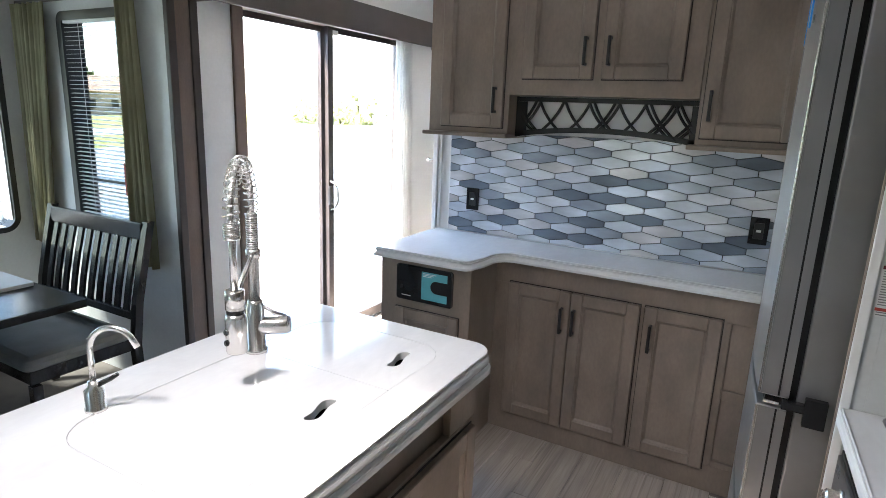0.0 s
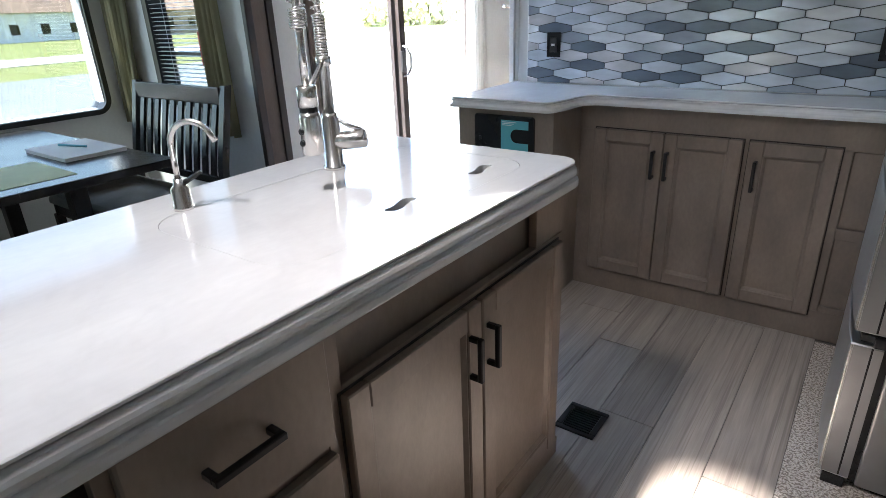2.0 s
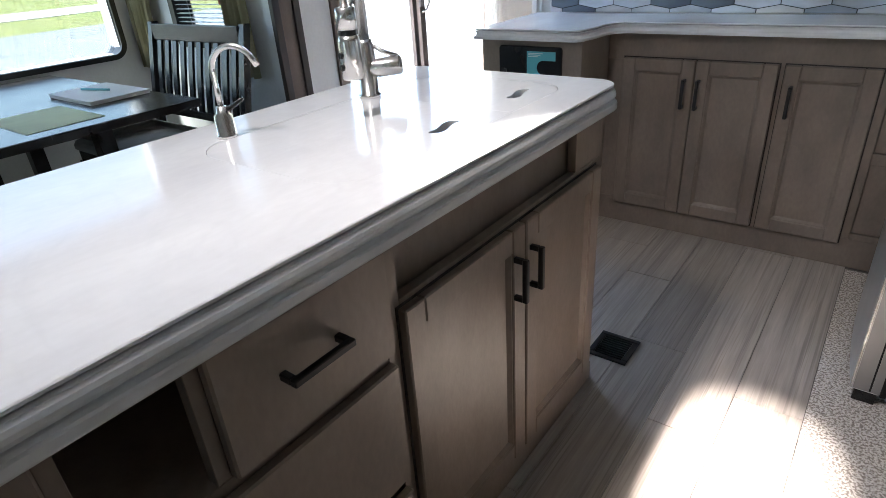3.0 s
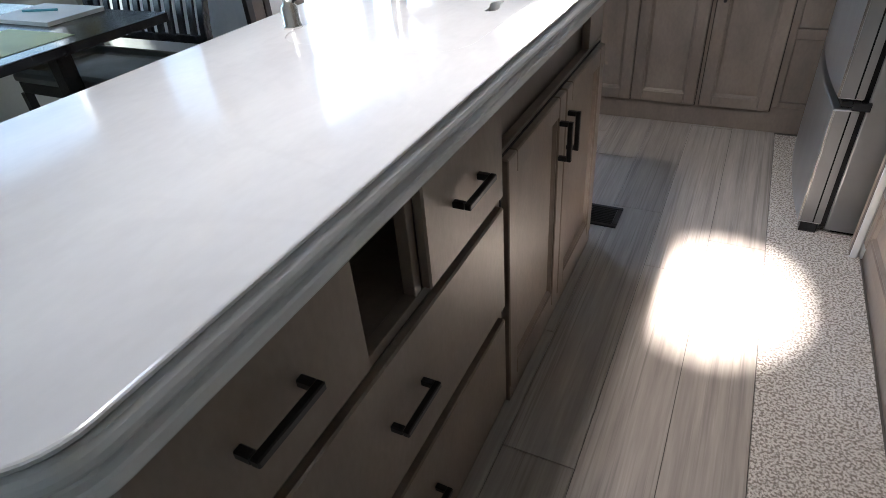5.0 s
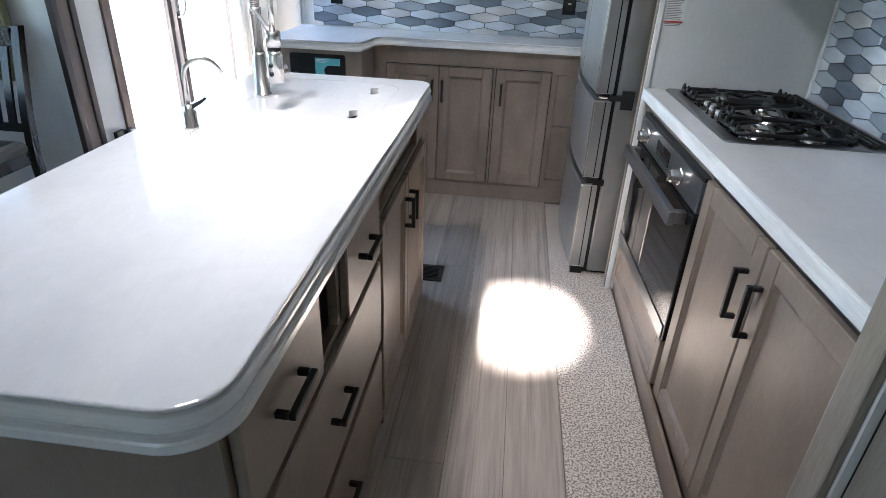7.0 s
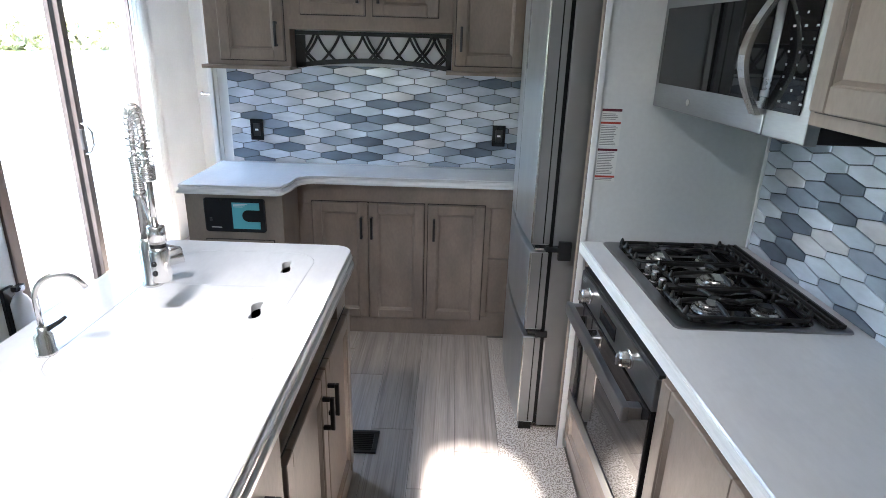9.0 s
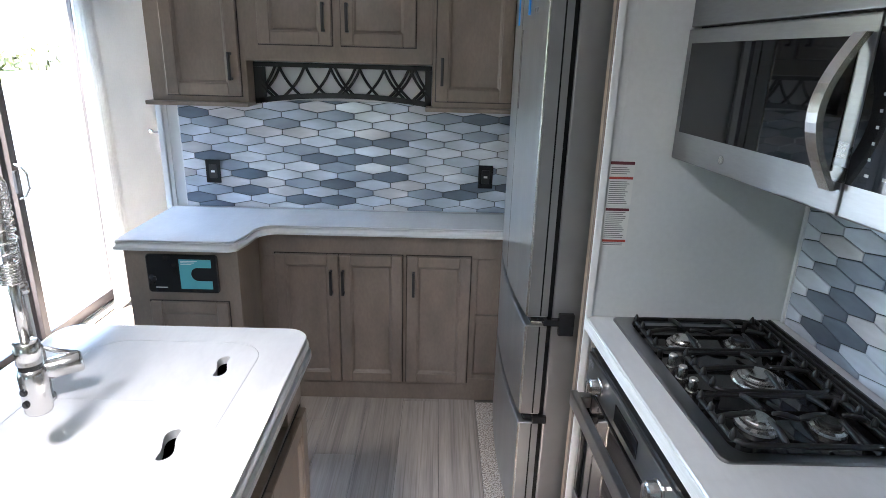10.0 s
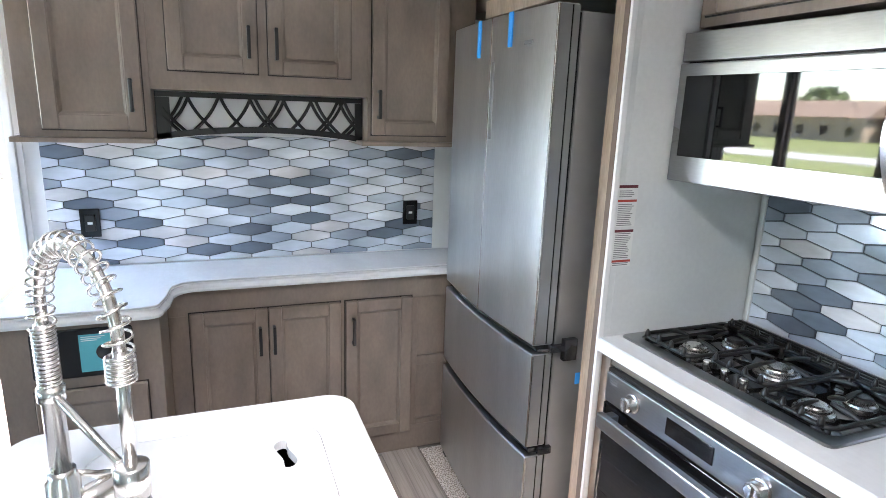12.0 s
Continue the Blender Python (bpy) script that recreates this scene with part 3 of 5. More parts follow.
def blinds():
    b = thing("window_blind", "white horizontal mini blind with open slats, hung in the window", "blind", (-2.89, 2.04, 0.9))
    under(part("headrail", B(-3.165, -2.615, 2.026, 2.054, 1.925, 1.94, 0.002), WHITE), b)
    first = None
    z = 1.905
    while z > 0.90:
        bm = B(-3.162, -2.618, -0.011, 0.011, -0.0006, 0.0006)
        if first is None:
            me = mesh_of("slat", bm, WHITE)
            first = me
        else:
            bm.free()
        s = new("slat", first)
        s.location, s.rotation_euler = (0, 2.04, z), (radians(7), 0, 0)
        under(s, b)
        z -= 0.0225
    for x in (-3.05, -2.73):
        under(part("cord", T([(x, 2.04, 0.90), (x, 2.04, 1.925)], 0.0012, 5), WHITE), b)
    under(part("bottom_rail", B(-3.162, -2.618, 2.028, 2.052, 0.885, 0.897, 0.002), WHITE), b)
    under(part("hang_tag", B(-2.715, -2.655, 2.012, 2.014, 1.05, 1.22), RED, None, "pale red hang tag"), b)


blinds()
for a0, a1, fl, ln in ((-2.63, -2.475, 0.07, 0.0), (-3.575, -3.23, -0.16, -0.08)):
    tagged(part("curtain", bent_sheet("y", 1.975, a0, a1, 0.70, 2.03, 3 if a1 > -3 else 6, 0.022, flare=fl, lean=ln), CURTAIN, smooth=True), "olive beige curtain panel hanging beside the window", "curtain", group="dining curtains")
tagged(part("curtain_rod", T([(-3.50, 1.975, 2.035), (-2.36, 1.975, 2.035)], 0.010), DARKTRIM), "dark curtain rod above the narrow window", "curtain rod")
tagged(part("curtain_rod", T([(-3.545, -0.4, 2.10), (-3.545, 1.99, 2.10)], 0.010), DARKTRIM), "dark curtain rod above the wide window", "curtain rod")


def dining_table():
    t = thing("dining_table", "dark wooden dining table standing against the window wall", "table", (-2.85, 1.0, 0))
    under(part("tabletop", B(-3.58, -2.12, 0.55, 1.43, 0.715, 0.75, 0.006), DARKWOOD), t)
    under(part("apron", B(-3.50, -2.45, 0.67, 1.24, 0.645, 0.7145, 0.003), DARKWOOD), t)
    for x in (-3.45, -2.55):
        for y in (0.72, 1.18):
            under(part("leg", B(x - 0.035, x + 0.035, y - 0.035, y + 0.035, 0.0, 0.6445, 0.004), DARKWOOD), t)


dining_table()


def dining_bench(x, y):
    """Facing -y; x, y is the seat's centre."""
    c = thing("dining_bench", "wide dark wooden dining seat with slatted back and grey padded cushion", "bench", (x, y, 0))
    w = 0.405
    cush = rounded(x - w - 0.012, x + w + 0.012, y - 0.30, y + 0.17, (0.04,) * 4, 5)
    under(part("seat", slab(cush, [(0.012, 0.435), (0.0, 0.445), (0.0, 0.465), (0.012, 0.483), (0.04, 0.492)]), SEAT, None, "grey woven padded seat", smooth=False), c)
    under(part("seat_frame", B(x - w, x + w, y - 0.28, y + 0.165, 0.375, 0.4345, 0.004), DARKWOOD), c)
    for s in (-1, 1):
        under(part("leg", B(x + s * w - 0.02, x + s * w + 0.02, y - 0.285, y - 0.245, 0.0, 0.3745, 0.004), DARKWOOD), c)
        bm = bmesh.new()
        pts = [(0.20, 0.0), (0.185, 0.40), (0.21, 0.60), (0.255, 0.80), (0.30, 0.985)]
        vs = []
        for dy, z in pts:
            vs.append([bm.verts.new((x + s * w + a, y + dy + b, z)) for a, b in ((-0.019, -0.019), (0.019, -0.019), (0.019, 0.019), (-0.019, 0.019))])
        for r0, r1 in zip(vs, vs[1:]):
            for k in range(4):
                bm.faces.new((r0[k], r0[(k + 1) % 4], r1[(k + 1) % 4], r1[k]))
        bm.faces.new(vs[0][::-1])
        bm.faces.new(vs[-1])
        under(part("back_post", bm, DARKWOOD), c)
    rail = B(x - w + 0.0195, x + w - 0.0195, y + 0.268, y + 0.292, 0.895, 0.978, 0.005)
    under(part("top_rail", rail, DARKWOOD), c)
    under(part("lower_rail", B(x - w + 0.0195, x + w - 0.0195, y + 0.186, y + 0.206, 0.52, 0.56, 0.003), DARKWOOD), c)
    for k in range(10):
        xs = x - 0.333 + k * 0.074
        bm = bmesh.new()
        tubep = [(0.196, 0.55), (0.215, 0.65), (0.245, 0.78), (0.278, 0.90)]
        vs = [[bm.verts.new((xs + a, y + dy + b, z)) for a, b in ((-0.018, -0.007), (0.018, -0.007), (0.018, 0.007), (-0.018, 0.007))] for dy, z in tubep]
        for r0, r1 in zip(vs, vs[1:]):
            for q in range(4):
                bm.faces.new((r0[q], r0[(q + 1) % 4], r1[(q + 1) % 4], r1[q]))
        bm.faces.new(vs[0][::-1])
        bm.faces.new(vs[-1])
        under(part("slat", bm, DARKWOOD), c)
    return c


dining_bench(-2.710, 1.550)

nb = thing("notebook", "white notepad lying on the dining table", "notebook", (-2.55, 1.25, 0.7505))
under(part("pages", B(-2.86, -2.46, 1.14, 1.40, 0.7505, 0.766, 0.002), PAPER), nb)
under(part("cover", B(-2.862, -2.458, 1.138, 1.402, 0.7662, 0.7675), PAPER), nb)
tagged(part("pen", T([(-2.78, 1.25, 0.773), (-2.62, 1.30, 0.773)], 0.005), TEAL), "teal pen lying on the notepad", "pen")
tagged(part("paper", B(-2.62, -2.22, 0.80, 1.08, 0.7505, 0.752), LIME), "pale green printed paper on the dining table", "paper")
ext = thing("fire_extinguisher", "small white fire extinguisher with black bracket beside the patio door", "extinguisher", (LEFT + 0.07, 2.215, 0.16))
under(part("bracket", B(LEFT + 0.001, LEFT + 0.022, 2.18, 2.255, 0.14, 0.40, 0.004), PLASTIC), ext)
under(part("cylinder", L((LEFT + 0.07, 2.22, 0.13), (0, 0, 1), [(0, 0.03), (0.01, 0.046), (0.19, 0.046), (0.225, 0.03), (0.24, 0.016), (0.26, 0.016)]), WHITE, None, "white bottle", smooth=True), ext)
under(part("valve", B(LEFT + 0.055, LEFT + 0.085, 2.19, 2.25, 0.39, 0.415, 0.003), PLASTIC), ext)
under(part("gauge", L((LEFT + 0.085, 2.22, 0.402), (1, 0, 0), [(0, 0.014), (0.01, 0.014)]), CHROME, None, "round metal gauge"), ext)
tagged(part("wall_hook", T([(-1.372, 2.955, 1.28), (-1.41, 2.955, 1.28), (-1.43, 2.955, 1.285)], [0.006, 0.006, 0.011]), CHROME, smooth=True), "small metal hook on the partition's end trim", "hook")


# ---- island ----
IX0, IX1, IY0, IY1 = -1.062, -0.350, -0.266, 1.560
FACE = -0.385


def bone(cx, cy, ang, length=0.062, n=40):
    """The outline of a finger hole: two round ends, offset to form a wave."""
    out = []
    for k in range(n):
        a = k / n * math.tau
        x = math.cos(a) * length * 0.78
        y = math.sin(a) * (0.017 - 0.006 * math.cos(2 * math.acos(max(-1, min(1, math.cos(a)))) + math.pi) * 0.5) + 0.013 * math.sin(x / length * 3.0)
        ca, sa = math.cos(ang), math.sin(ang)
        out.append((cx + x * ca - y * sa, cy + x * sa + y * ca))
    return out


def island():
    c = thing("island_cabinet", "taupe wooden kitchen island cabinet with drawers and doors", "cabinet", (-0.7, 0.63, 0))
    # carcass as boards, with an open slot in the top drawer row and an open band below the sink
    xb = -1.02
    for nm, b in (("back_board", (xb, xb + 0.02, -0.20, 1.49, 0.0, 0.862)), ("side_board", (xb + 0.021, FACE - 0.0225, -0.20, -0.18, 0.0, 0.862)), ("side_board", (xb + 0.021, FACE - 0.0225, 1.47, 1.49, 0.0, 0.862)), ("bottom_board", (xb + 0.021, FACE - 0.023, -0.179, 1.469, 0.03, 0.05)), ("divider", (xb + 0.021, FACE - 0.023, 0.645, 0.665, 0.051, 0.862)), ("shelf", (xb + 0.021, FACE - 0.023, -0.179, 0.644, 0.63, 0.645)), ("sink_board", (FACE - 0.04, FACE - 0.03, 0.666, 1.469, 0.051, 0.862)), ("slot_back", (FACE - 0.30, FACE - 0.29, -0.179, 0.644, 0.646, 0.862))):
        under(part(nm, B(*b), WOOD), c)
    for nm, y0, y1, z0, z1 in (("frame_rail", -0.2, 1.49, 0.0, 0.075), ("frame_rail", -0.2, 1.49, 0.845, 0.8635), ("frame_stile", 0.635, 0.675, 0.076, 0.844), ("frame_stile", 1.345, 1.49, 0.735, 0.844), ("frame_stile", 1.45, 1.49, 0.076, 0.734), ("frame_rail", 0.676, 1.449, 0.71, 0.734), ("frame_stile", -0.2, -0.17, 0.076, 0.844), ("frame_rail", -0.169, 0.634, 0.625, 0.650), ("frame_rail", -0.169, 0.634, 0.345, 0.375), ("frame_stile", 0.145, 0.165, 0.651, 0.844), ("frame_stile", 0.305, 0.325, 0.651, 0.844)):
        under(part(nm, B(FACE - 0.022, FACE, y0, y1, z0, z1, 0.001, 1), WOOD), c)
    under(part("end_panel", B(xb, FACE, -0.206, -0.2005, 0.0, 0.862), WOOD), c)
    under(part("baseboard", B(FACE + 0.0005, FACE + 0.012, 0.68, 1.492, 0.0, 0.062, 0.003), WOOD), c)
    for y0, y1, hy in ((0.667, 1.065, 1.018), (1.071, 1.462, 1.087)):
        d = shaker(c, "door", "x", FACE, 1, y0, y1, 0.07, 0.720)
        pull(d, "x", FACE + 0.019, 1, hy, 0.606, length=0.106)
    for y0, y1, z0, z1, hy in ((0.324, 0.636, 0.656, 0.850, 0.470), (-0.190, 0.143, 0.656, 0.850, -0.033), (-0.190, 0.638, 0.370, 0.632, 0.212), (-0.190, 0.638, 0.070, 0.334, 0.212)):
        d = shaker(c, "drawer_front", "x", FACE, 1, y0, y1, z0, z1, rail=0)
        pull(d, "x", FACE + 0.019, 1, hy, (z0 + z1) / 2 + 0.010, length=0.112, upright=False)
    loop = rounded(IX0, IX1, IY0, IY1, (0.09, 0.09, 0.075, 0.075), 10)
    sink = rounded(-0.90, -0.458, 0.66, 1.455, (0.09,) * 4, 8)
    top = thing("countertop", "white solid stone island countertop with a double moulded edge", "countertop", (-0.7, 0.65, 0.865))
    under(part("edge_moulding", slab(loop, [(0.010, 0.856), (0.0015, 0.8575), (0.0, 0.861), (0.0, 0.873), (0.002, 0.8765), (0.009, 0.8785), (0.0115, 0.8805), (0.0105, 0.883), (0.006, 0.886), (0.0045, 0.890), (0.0045, 0.896), (0.0065, 0.902), (0.010, 0.907), (0.0145, 0.9095), (0.026, 0.910)], [sink]), COUNTER, None, "rounded lower edge moulding"), top)
    under(part("top_slab", slab(loop, [(0.026, 0.9122), (0.0125, 0.9125), (0.0110, 0.9140), (0.0110, 0.9178), (0.0125, 0.9193), (0.015, 0.920)], [sink]), COUNTER), top)
    basin = thing("kitchen_sink", "dark undermount sink basin under the covers", "sink", (-0.68, 1.06, 0.70))
    bm = bmesh.new()
    for b in ((-0.905, -0.453, 0.655, 1.46, 0.70, 0.705), (-0.915, -0.9055, 0.655, 1.46, 0.7055, 0.864), (-0.4525, -0.443, 0.655, 1.46, 0.7055, 0.864), (-0.905, -0.453, 0.645, 0.6545, 0.7055, 0.864), (-0.905, -0.453, 1.4605, 1.47, 0.7055, 0.864)):
        box(bm, *b)
    under(part("basin", bm, PLASTIC), basin)
    under(part("divider", B(-0.90, -0.458, 1.165, 1.185, 0.7055, 0.86), PLASTIC), basin)
    g = 0.0012
    for y0, y1, hole, rad in ((0.66 + g, 1.17 - 0.0003, bone(-0.530, 1.018, radians(78)), (0.088, 0.088, 0.004, 0.004)), (1.17 + 0.0003, 1.455 - g, bone(-0.535, 1.328, radians(78)), (0.004, 0.004, 0.088, 0.088))):
        lp = rounded(-0.90 + g, -0.458 - g, y0, y1, rad, 8)
        tagged(part("sink_cover", slab(lp, [(0.0, 0.900), (0.0, 0.9193), (0.0006, 0.9198)], [hole]), COUNTER), "white stone sink cover with a wavy finger hole", "sink cover", group="sink covers")


island()


def main_faucet():
    f = thing("kitchen_faucet", "satin nickel spring-neck faucet standing on the island", "faucet", (-0.87, 1.16, 0.92))
    x, y, z = -0.872, 1.163, 0.9202
    under(part("base", L((x, y, z), (0, 0, 1), [(0, 0.028), (0.008, 0.028), (0.010, 0.0235), (0.125, 0.0235), (0.132, 0.019), (0.14, 0.019)], 28), CHROME, smooth=True), f)
    under(part("lever_body", L((x, y, z + 0.068), (0.85, 0.5, 0.10), [(0.0, 0.018), (0.030, 0.0235), (0.084, 0.0235), (0.088, 0.021)], 24), CHROME, smooth=True), f)
    under(part("lever", T([(x + 0.070, y + 0.041, z + 0.096), (x + 0.040, y + 0.024, z + 0.108), (x + 0.012, y + 0.007, z + 0.128)], [0.006, 0.006, 0.0045]), CHROME, smooth=True), f)
    under(part("stem", L((x, y, z + 0.140), (0, 0, 1), [(0, 0.0145), (0.113, 0.0145), (0.114, 0.0185), (0.134, 0.0185), (0.135, 0.014), (0.139, 0.014)], 24), CHROME, smooth=True), f)
    under(part("spring_sleeve", coil([(x, y, z + 0.276), (x, y, z + 0.364)], 0.0135, 0.0027, 15), CHROME, smooth=True), f)
    under(part("inner_stem", T([(x, y, z + 0.272), (x, y, z + 0.369)], 0.0112, 16), CHROME, smooth=True), f)
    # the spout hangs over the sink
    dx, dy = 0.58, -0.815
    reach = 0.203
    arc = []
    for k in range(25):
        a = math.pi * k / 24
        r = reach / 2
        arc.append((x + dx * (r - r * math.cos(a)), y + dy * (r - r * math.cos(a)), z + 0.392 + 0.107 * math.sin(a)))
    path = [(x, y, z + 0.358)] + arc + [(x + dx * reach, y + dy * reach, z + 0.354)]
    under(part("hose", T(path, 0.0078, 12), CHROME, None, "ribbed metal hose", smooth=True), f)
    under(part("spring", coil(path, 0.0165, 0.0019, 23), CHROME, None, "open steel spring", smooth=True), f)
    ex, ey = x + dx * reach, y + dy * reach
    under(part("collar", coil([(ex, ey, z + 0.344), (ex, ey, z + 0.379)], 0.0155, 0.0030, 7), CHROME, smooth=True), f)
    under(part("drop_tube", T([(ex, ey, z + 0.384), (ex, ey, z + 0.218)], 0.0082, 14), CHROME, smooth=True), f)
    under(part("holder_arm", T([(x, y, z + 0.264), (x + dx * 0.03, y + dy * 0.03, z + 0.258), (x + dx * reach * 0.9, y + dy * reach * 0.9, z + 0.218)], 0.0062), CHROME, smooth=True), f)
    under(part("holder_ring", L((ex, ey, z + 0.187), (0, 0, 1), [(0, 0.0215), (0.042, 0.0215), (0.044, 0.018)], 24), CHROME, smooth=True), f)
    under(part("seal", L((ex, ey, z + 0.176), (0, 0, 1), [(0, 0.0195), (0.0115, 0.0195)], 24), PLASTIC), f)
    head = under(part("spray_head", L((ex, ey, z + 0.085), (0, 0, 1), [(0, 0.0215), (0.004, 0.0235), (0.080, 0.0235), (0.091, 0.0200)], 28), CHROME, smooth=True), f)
    for dz in (0.112, 0.137):
        under(part("button", L((ex - 0.004, ey - 0.020, z + dz), (-0.2, -1, 0), [(0, 0.007), (0.006, 0.007), (0.008, 0.005)], 14), PLASTIC, None, "round black button"), head)


def coil(path, r, wire, turns, sides=6):
    """A helix round a path."""
    pts = [Vector(p) for p in path]
    lens = [0.0]
    for a, b in zip(pts, pts[1:]):
        lens.append(lens[-1] + (b - a).length)
    out, up = [], None
    steps = int(turns * 14)
    for s in range(steps + 1):
        d = lens[-1] * s / steps
        i = max(k for k in range(len(lens)) if lens[k] <= d + 1e-9)
        i = min(i, len(pts) - 2)
        t = (d - lens[i]) / max(lens[i + 1] - lens[i], 1e-9)
        p = pts[i].lerp(pts[i + 1], t)
        ax = (pts[i + 1] - pts[i]).normalized()
        if up is None:
            up = Vector((0, 1, 0))
        u = (up - ax * up.dot(ax)).normalized()
        v = ax.cross(u)
        a = turns * math.tau * s / steps
        out.append(p + (u * math.cos(a) + v * math.sin(a)) * r)
    return T(out, wire, sides)


main_faucet()


def water_tap():
    f = thing("water_tap", "small satin nickel drinking water tap on the island", "tap", (-0.915, 0.765, 0.92))
    x, y, z = -0.915, 0.765, 0.9202
    under(part("base", L((x, y, z), (0, 0, 1), [(0, 0.0215), (0.006, 0.0215), (0.008, 0.019), (0.045, 0.019), (0.052, 0.012), (0.065, 0.010)], 22), CHROME, smooth=True), f)
    pts = [(x, y, z + 0.06), (x, y, z + 0.135)]
    for k in range(13):
        a = math.pi * 0.80 * k / 12
        r = 0.047
        pts.append((x + 0.86 * (r - r * math.cos(a)), y + 0.5 * (r - r * math.cos(a)), z + 0.135 + r * math.sin(a)))
    pts.append((pts[-1][0] + 0.013, pts[-1][1] + 0.004, pts[-1][2] - 0.02))
    under(part("spout", T(pts, 0.0062, 12), CHROME, smooth=True), f)
    under(part("lever", T([(x + 0.004, y + 0.01, z + 0.055), (x + 0.026, y + 0.022, z + 0.068), (x + 0.038, y + 0.03, z + 0.078)], [0.006, 0.005, 0.004]), PLASTIC, None, "black lever", smooth=True), f)


water_tap()


# ---- back kitchen run ----
def back_kitchen():
    c = thing("base_cabinet", "taupe wooden base cabinet with three doors", "cabinet", (-0.25, 2.7, 0))
    yf = 2.650
    body = bmesh.new()
    box(body, -0.845, 0.62, yf + 0.02, 2.92, 0.0, 0.874)
    under(part("body", body, WOOD), c)
    for x0, x1, z0, z1 in ((-0.845, 0.62, 0.0, 0.122), (-0.845, 0.62, 0.7635, 0.874), (-0.845, -0.745, 0.1225, 0.763), (-0.190, -0.125, 0.1225, 0.763), (0.135, 0.188, 0.1225, 0.763), (0.330, 0.62, 0.1225, 0.763), (0.1885, 0.3295, 0.430, 0.472), (0.1885, 0.3295, 0.1225, 0.146)):
        under(part("frame_rail" if x1 - x0 > 0.5 and z1 - z0 < 0.2 else "frame_stile", B(x0, x1, yf, yf + 0.0195, z0, z1, 0.001, 1), WOOD), c)
    for x0, x1, hx in ((-0.768, -0.470, -0.503), (-0.466, -0.168, -0.447), (-0.146, 0.156, -0.114)):
        d = shaker(c, "door", "y", yf, -1, x0, x1, 0.104, 0.773)
        pull(d, "y", yf - 0.019, -1, hx, 0.640, length=0.120)
    for z0, z1 in ((0.474, 0.761), (0.148, 0.428)):
        under(part("side_panel", B(0.190, 0.328, yf + 0.010, yf + 0.0185, z0, z1, 0.002, 1), WOOD), c)
    # the deeper unit by the patio door
    u = thing("end_cabinet", "deeper taupe end cabinet with a black control panel", "cabinet", (-1.07, 2.5, 0))
    under(part("body", B(-1.325, -0.846, 2.375, 2.92, 0.0, 0.874, 0.004), WOOD), u)
    shaker(u, "door", "y", 2.375, -1, -1.235, -0.90, 0.06, 0.635, rail=0.05, thick=0.016)
    p = thing("control_panel", "black power control panel with a teal label set in the cabinet", "panel", (-1.08, 2.36, 0.76))
    plate = rounded(-1.232, -0.932, 0.678, 0.848, (0.014,) * 4, 5)
    bm = slab(plate, [(0.0, 0.0), (0.0, 0.008), (0.004, 0.011)])
    bmesh.ops.transform(bm, matrix=Matrix(((1, 0, 0, 0), (0, 0, -1, 2.3745), (0, 1, 0, 0), (0, 0, 0, 1))), verts=bm.verts)
    under(part("plate", bm, PLASTIC), p)
    lab = bmesh.new()
    outline = [(-0.958, 0.829), (-1.092, 0.829), (-1.092, 0.697), (-0.958, 0.697), (-0.958, 0.733)]
    outline += [(-1.015 - 0.030 * math.sin(math.pi * k / 12), 0.763 - 0.030 * math.cos(math.pi * k / 12)) for k in range(13)] + [(-0.958, 0.793)]
    front, rear = [[lab.verts.new((x, y, z)) for x, z in outline] for y in (2.3612, 2.3630)]
    lab.faces.new(front)
    lab.faces.new(rear[::-1])
    for k in range(len(outline)):
        lab.faces.new((front[k - 1], front[k], rear[k], rear[k - 1]))
    under(part("label_print", lab, TEAL, None, "teal label with a round cut-out"), p)
    pr = bmesh.new()
    for k in range(3):
        box(pr, -1.085, -1.085 + 0.07 - 0.012 * k, 2.3600, 2.3610, 0.820 - 0.0065 * k, 0.8225 - 0.0065 * k)
    under(part("small_print", pr, PAPER), p)
    under(part("name_bar", B(-1.20, -1.150, 2.3620, 2.3630, 0.700, 0.7035), PAPER), p)
    for x, z in ((-1.20, 0.742),):
        under(part("switch", B(x - 0.006, x + 0.006, 2.358, 2.3632, z - 0.009, z + 0.009, 0.002), BLACK), p)
    # worktop in one piece with the soft step
    loop = [(-1.338, 2.325), (-0.90, 2.325)]
    for k in range(1, 9):
        a = radians(-90 + 90 * k / 8)
        loop.append((-0.865 + 0.045 * math.cos(a) - 0.01, 2.375 + 0.05 * math.sin(a)))
    loop += [(-0.815, 2.44)]
    for k in range(1, 9):
        a = radians(180 - 90 * k / 8)
        loop.append((-0.735 + 0.075 * math.cos(a), 2.515 + 0.085 * math.sin(a)))
    loop += [(0.62, 2.605), (0.62, 2.9245), (-1.338, 2.9245)]
    top = thing("countertop", "white solid stone countertop with a curved step", "countertop", (-0.4, 2.7, 0.875))
    under(part("edge_moulding", slab(loop, [(0.010, 0.8745), (0.0015, 0.876), (0.0, 0.879), (0.0, 0.886), (0.002, 0.889), (0.009, 0.893), (0.013, 0.898), (0.013, 0.902), (0.009, 0.907), (0.0075, 0.9105), (0.010, 0.9115), (0.022, 0.912)]), COUNTER, None, "rounded lower edge moulding"), top)
    under(part("top_slab", slab(loop, [(0.022, 0.9130), (0.0115, 0.9134), (0.0095, 0.9148), (0.0095, 0.9175), (0.011, 0.919), (0.0135, 0.9195)]), COUNTER), top)


back_kitchen()


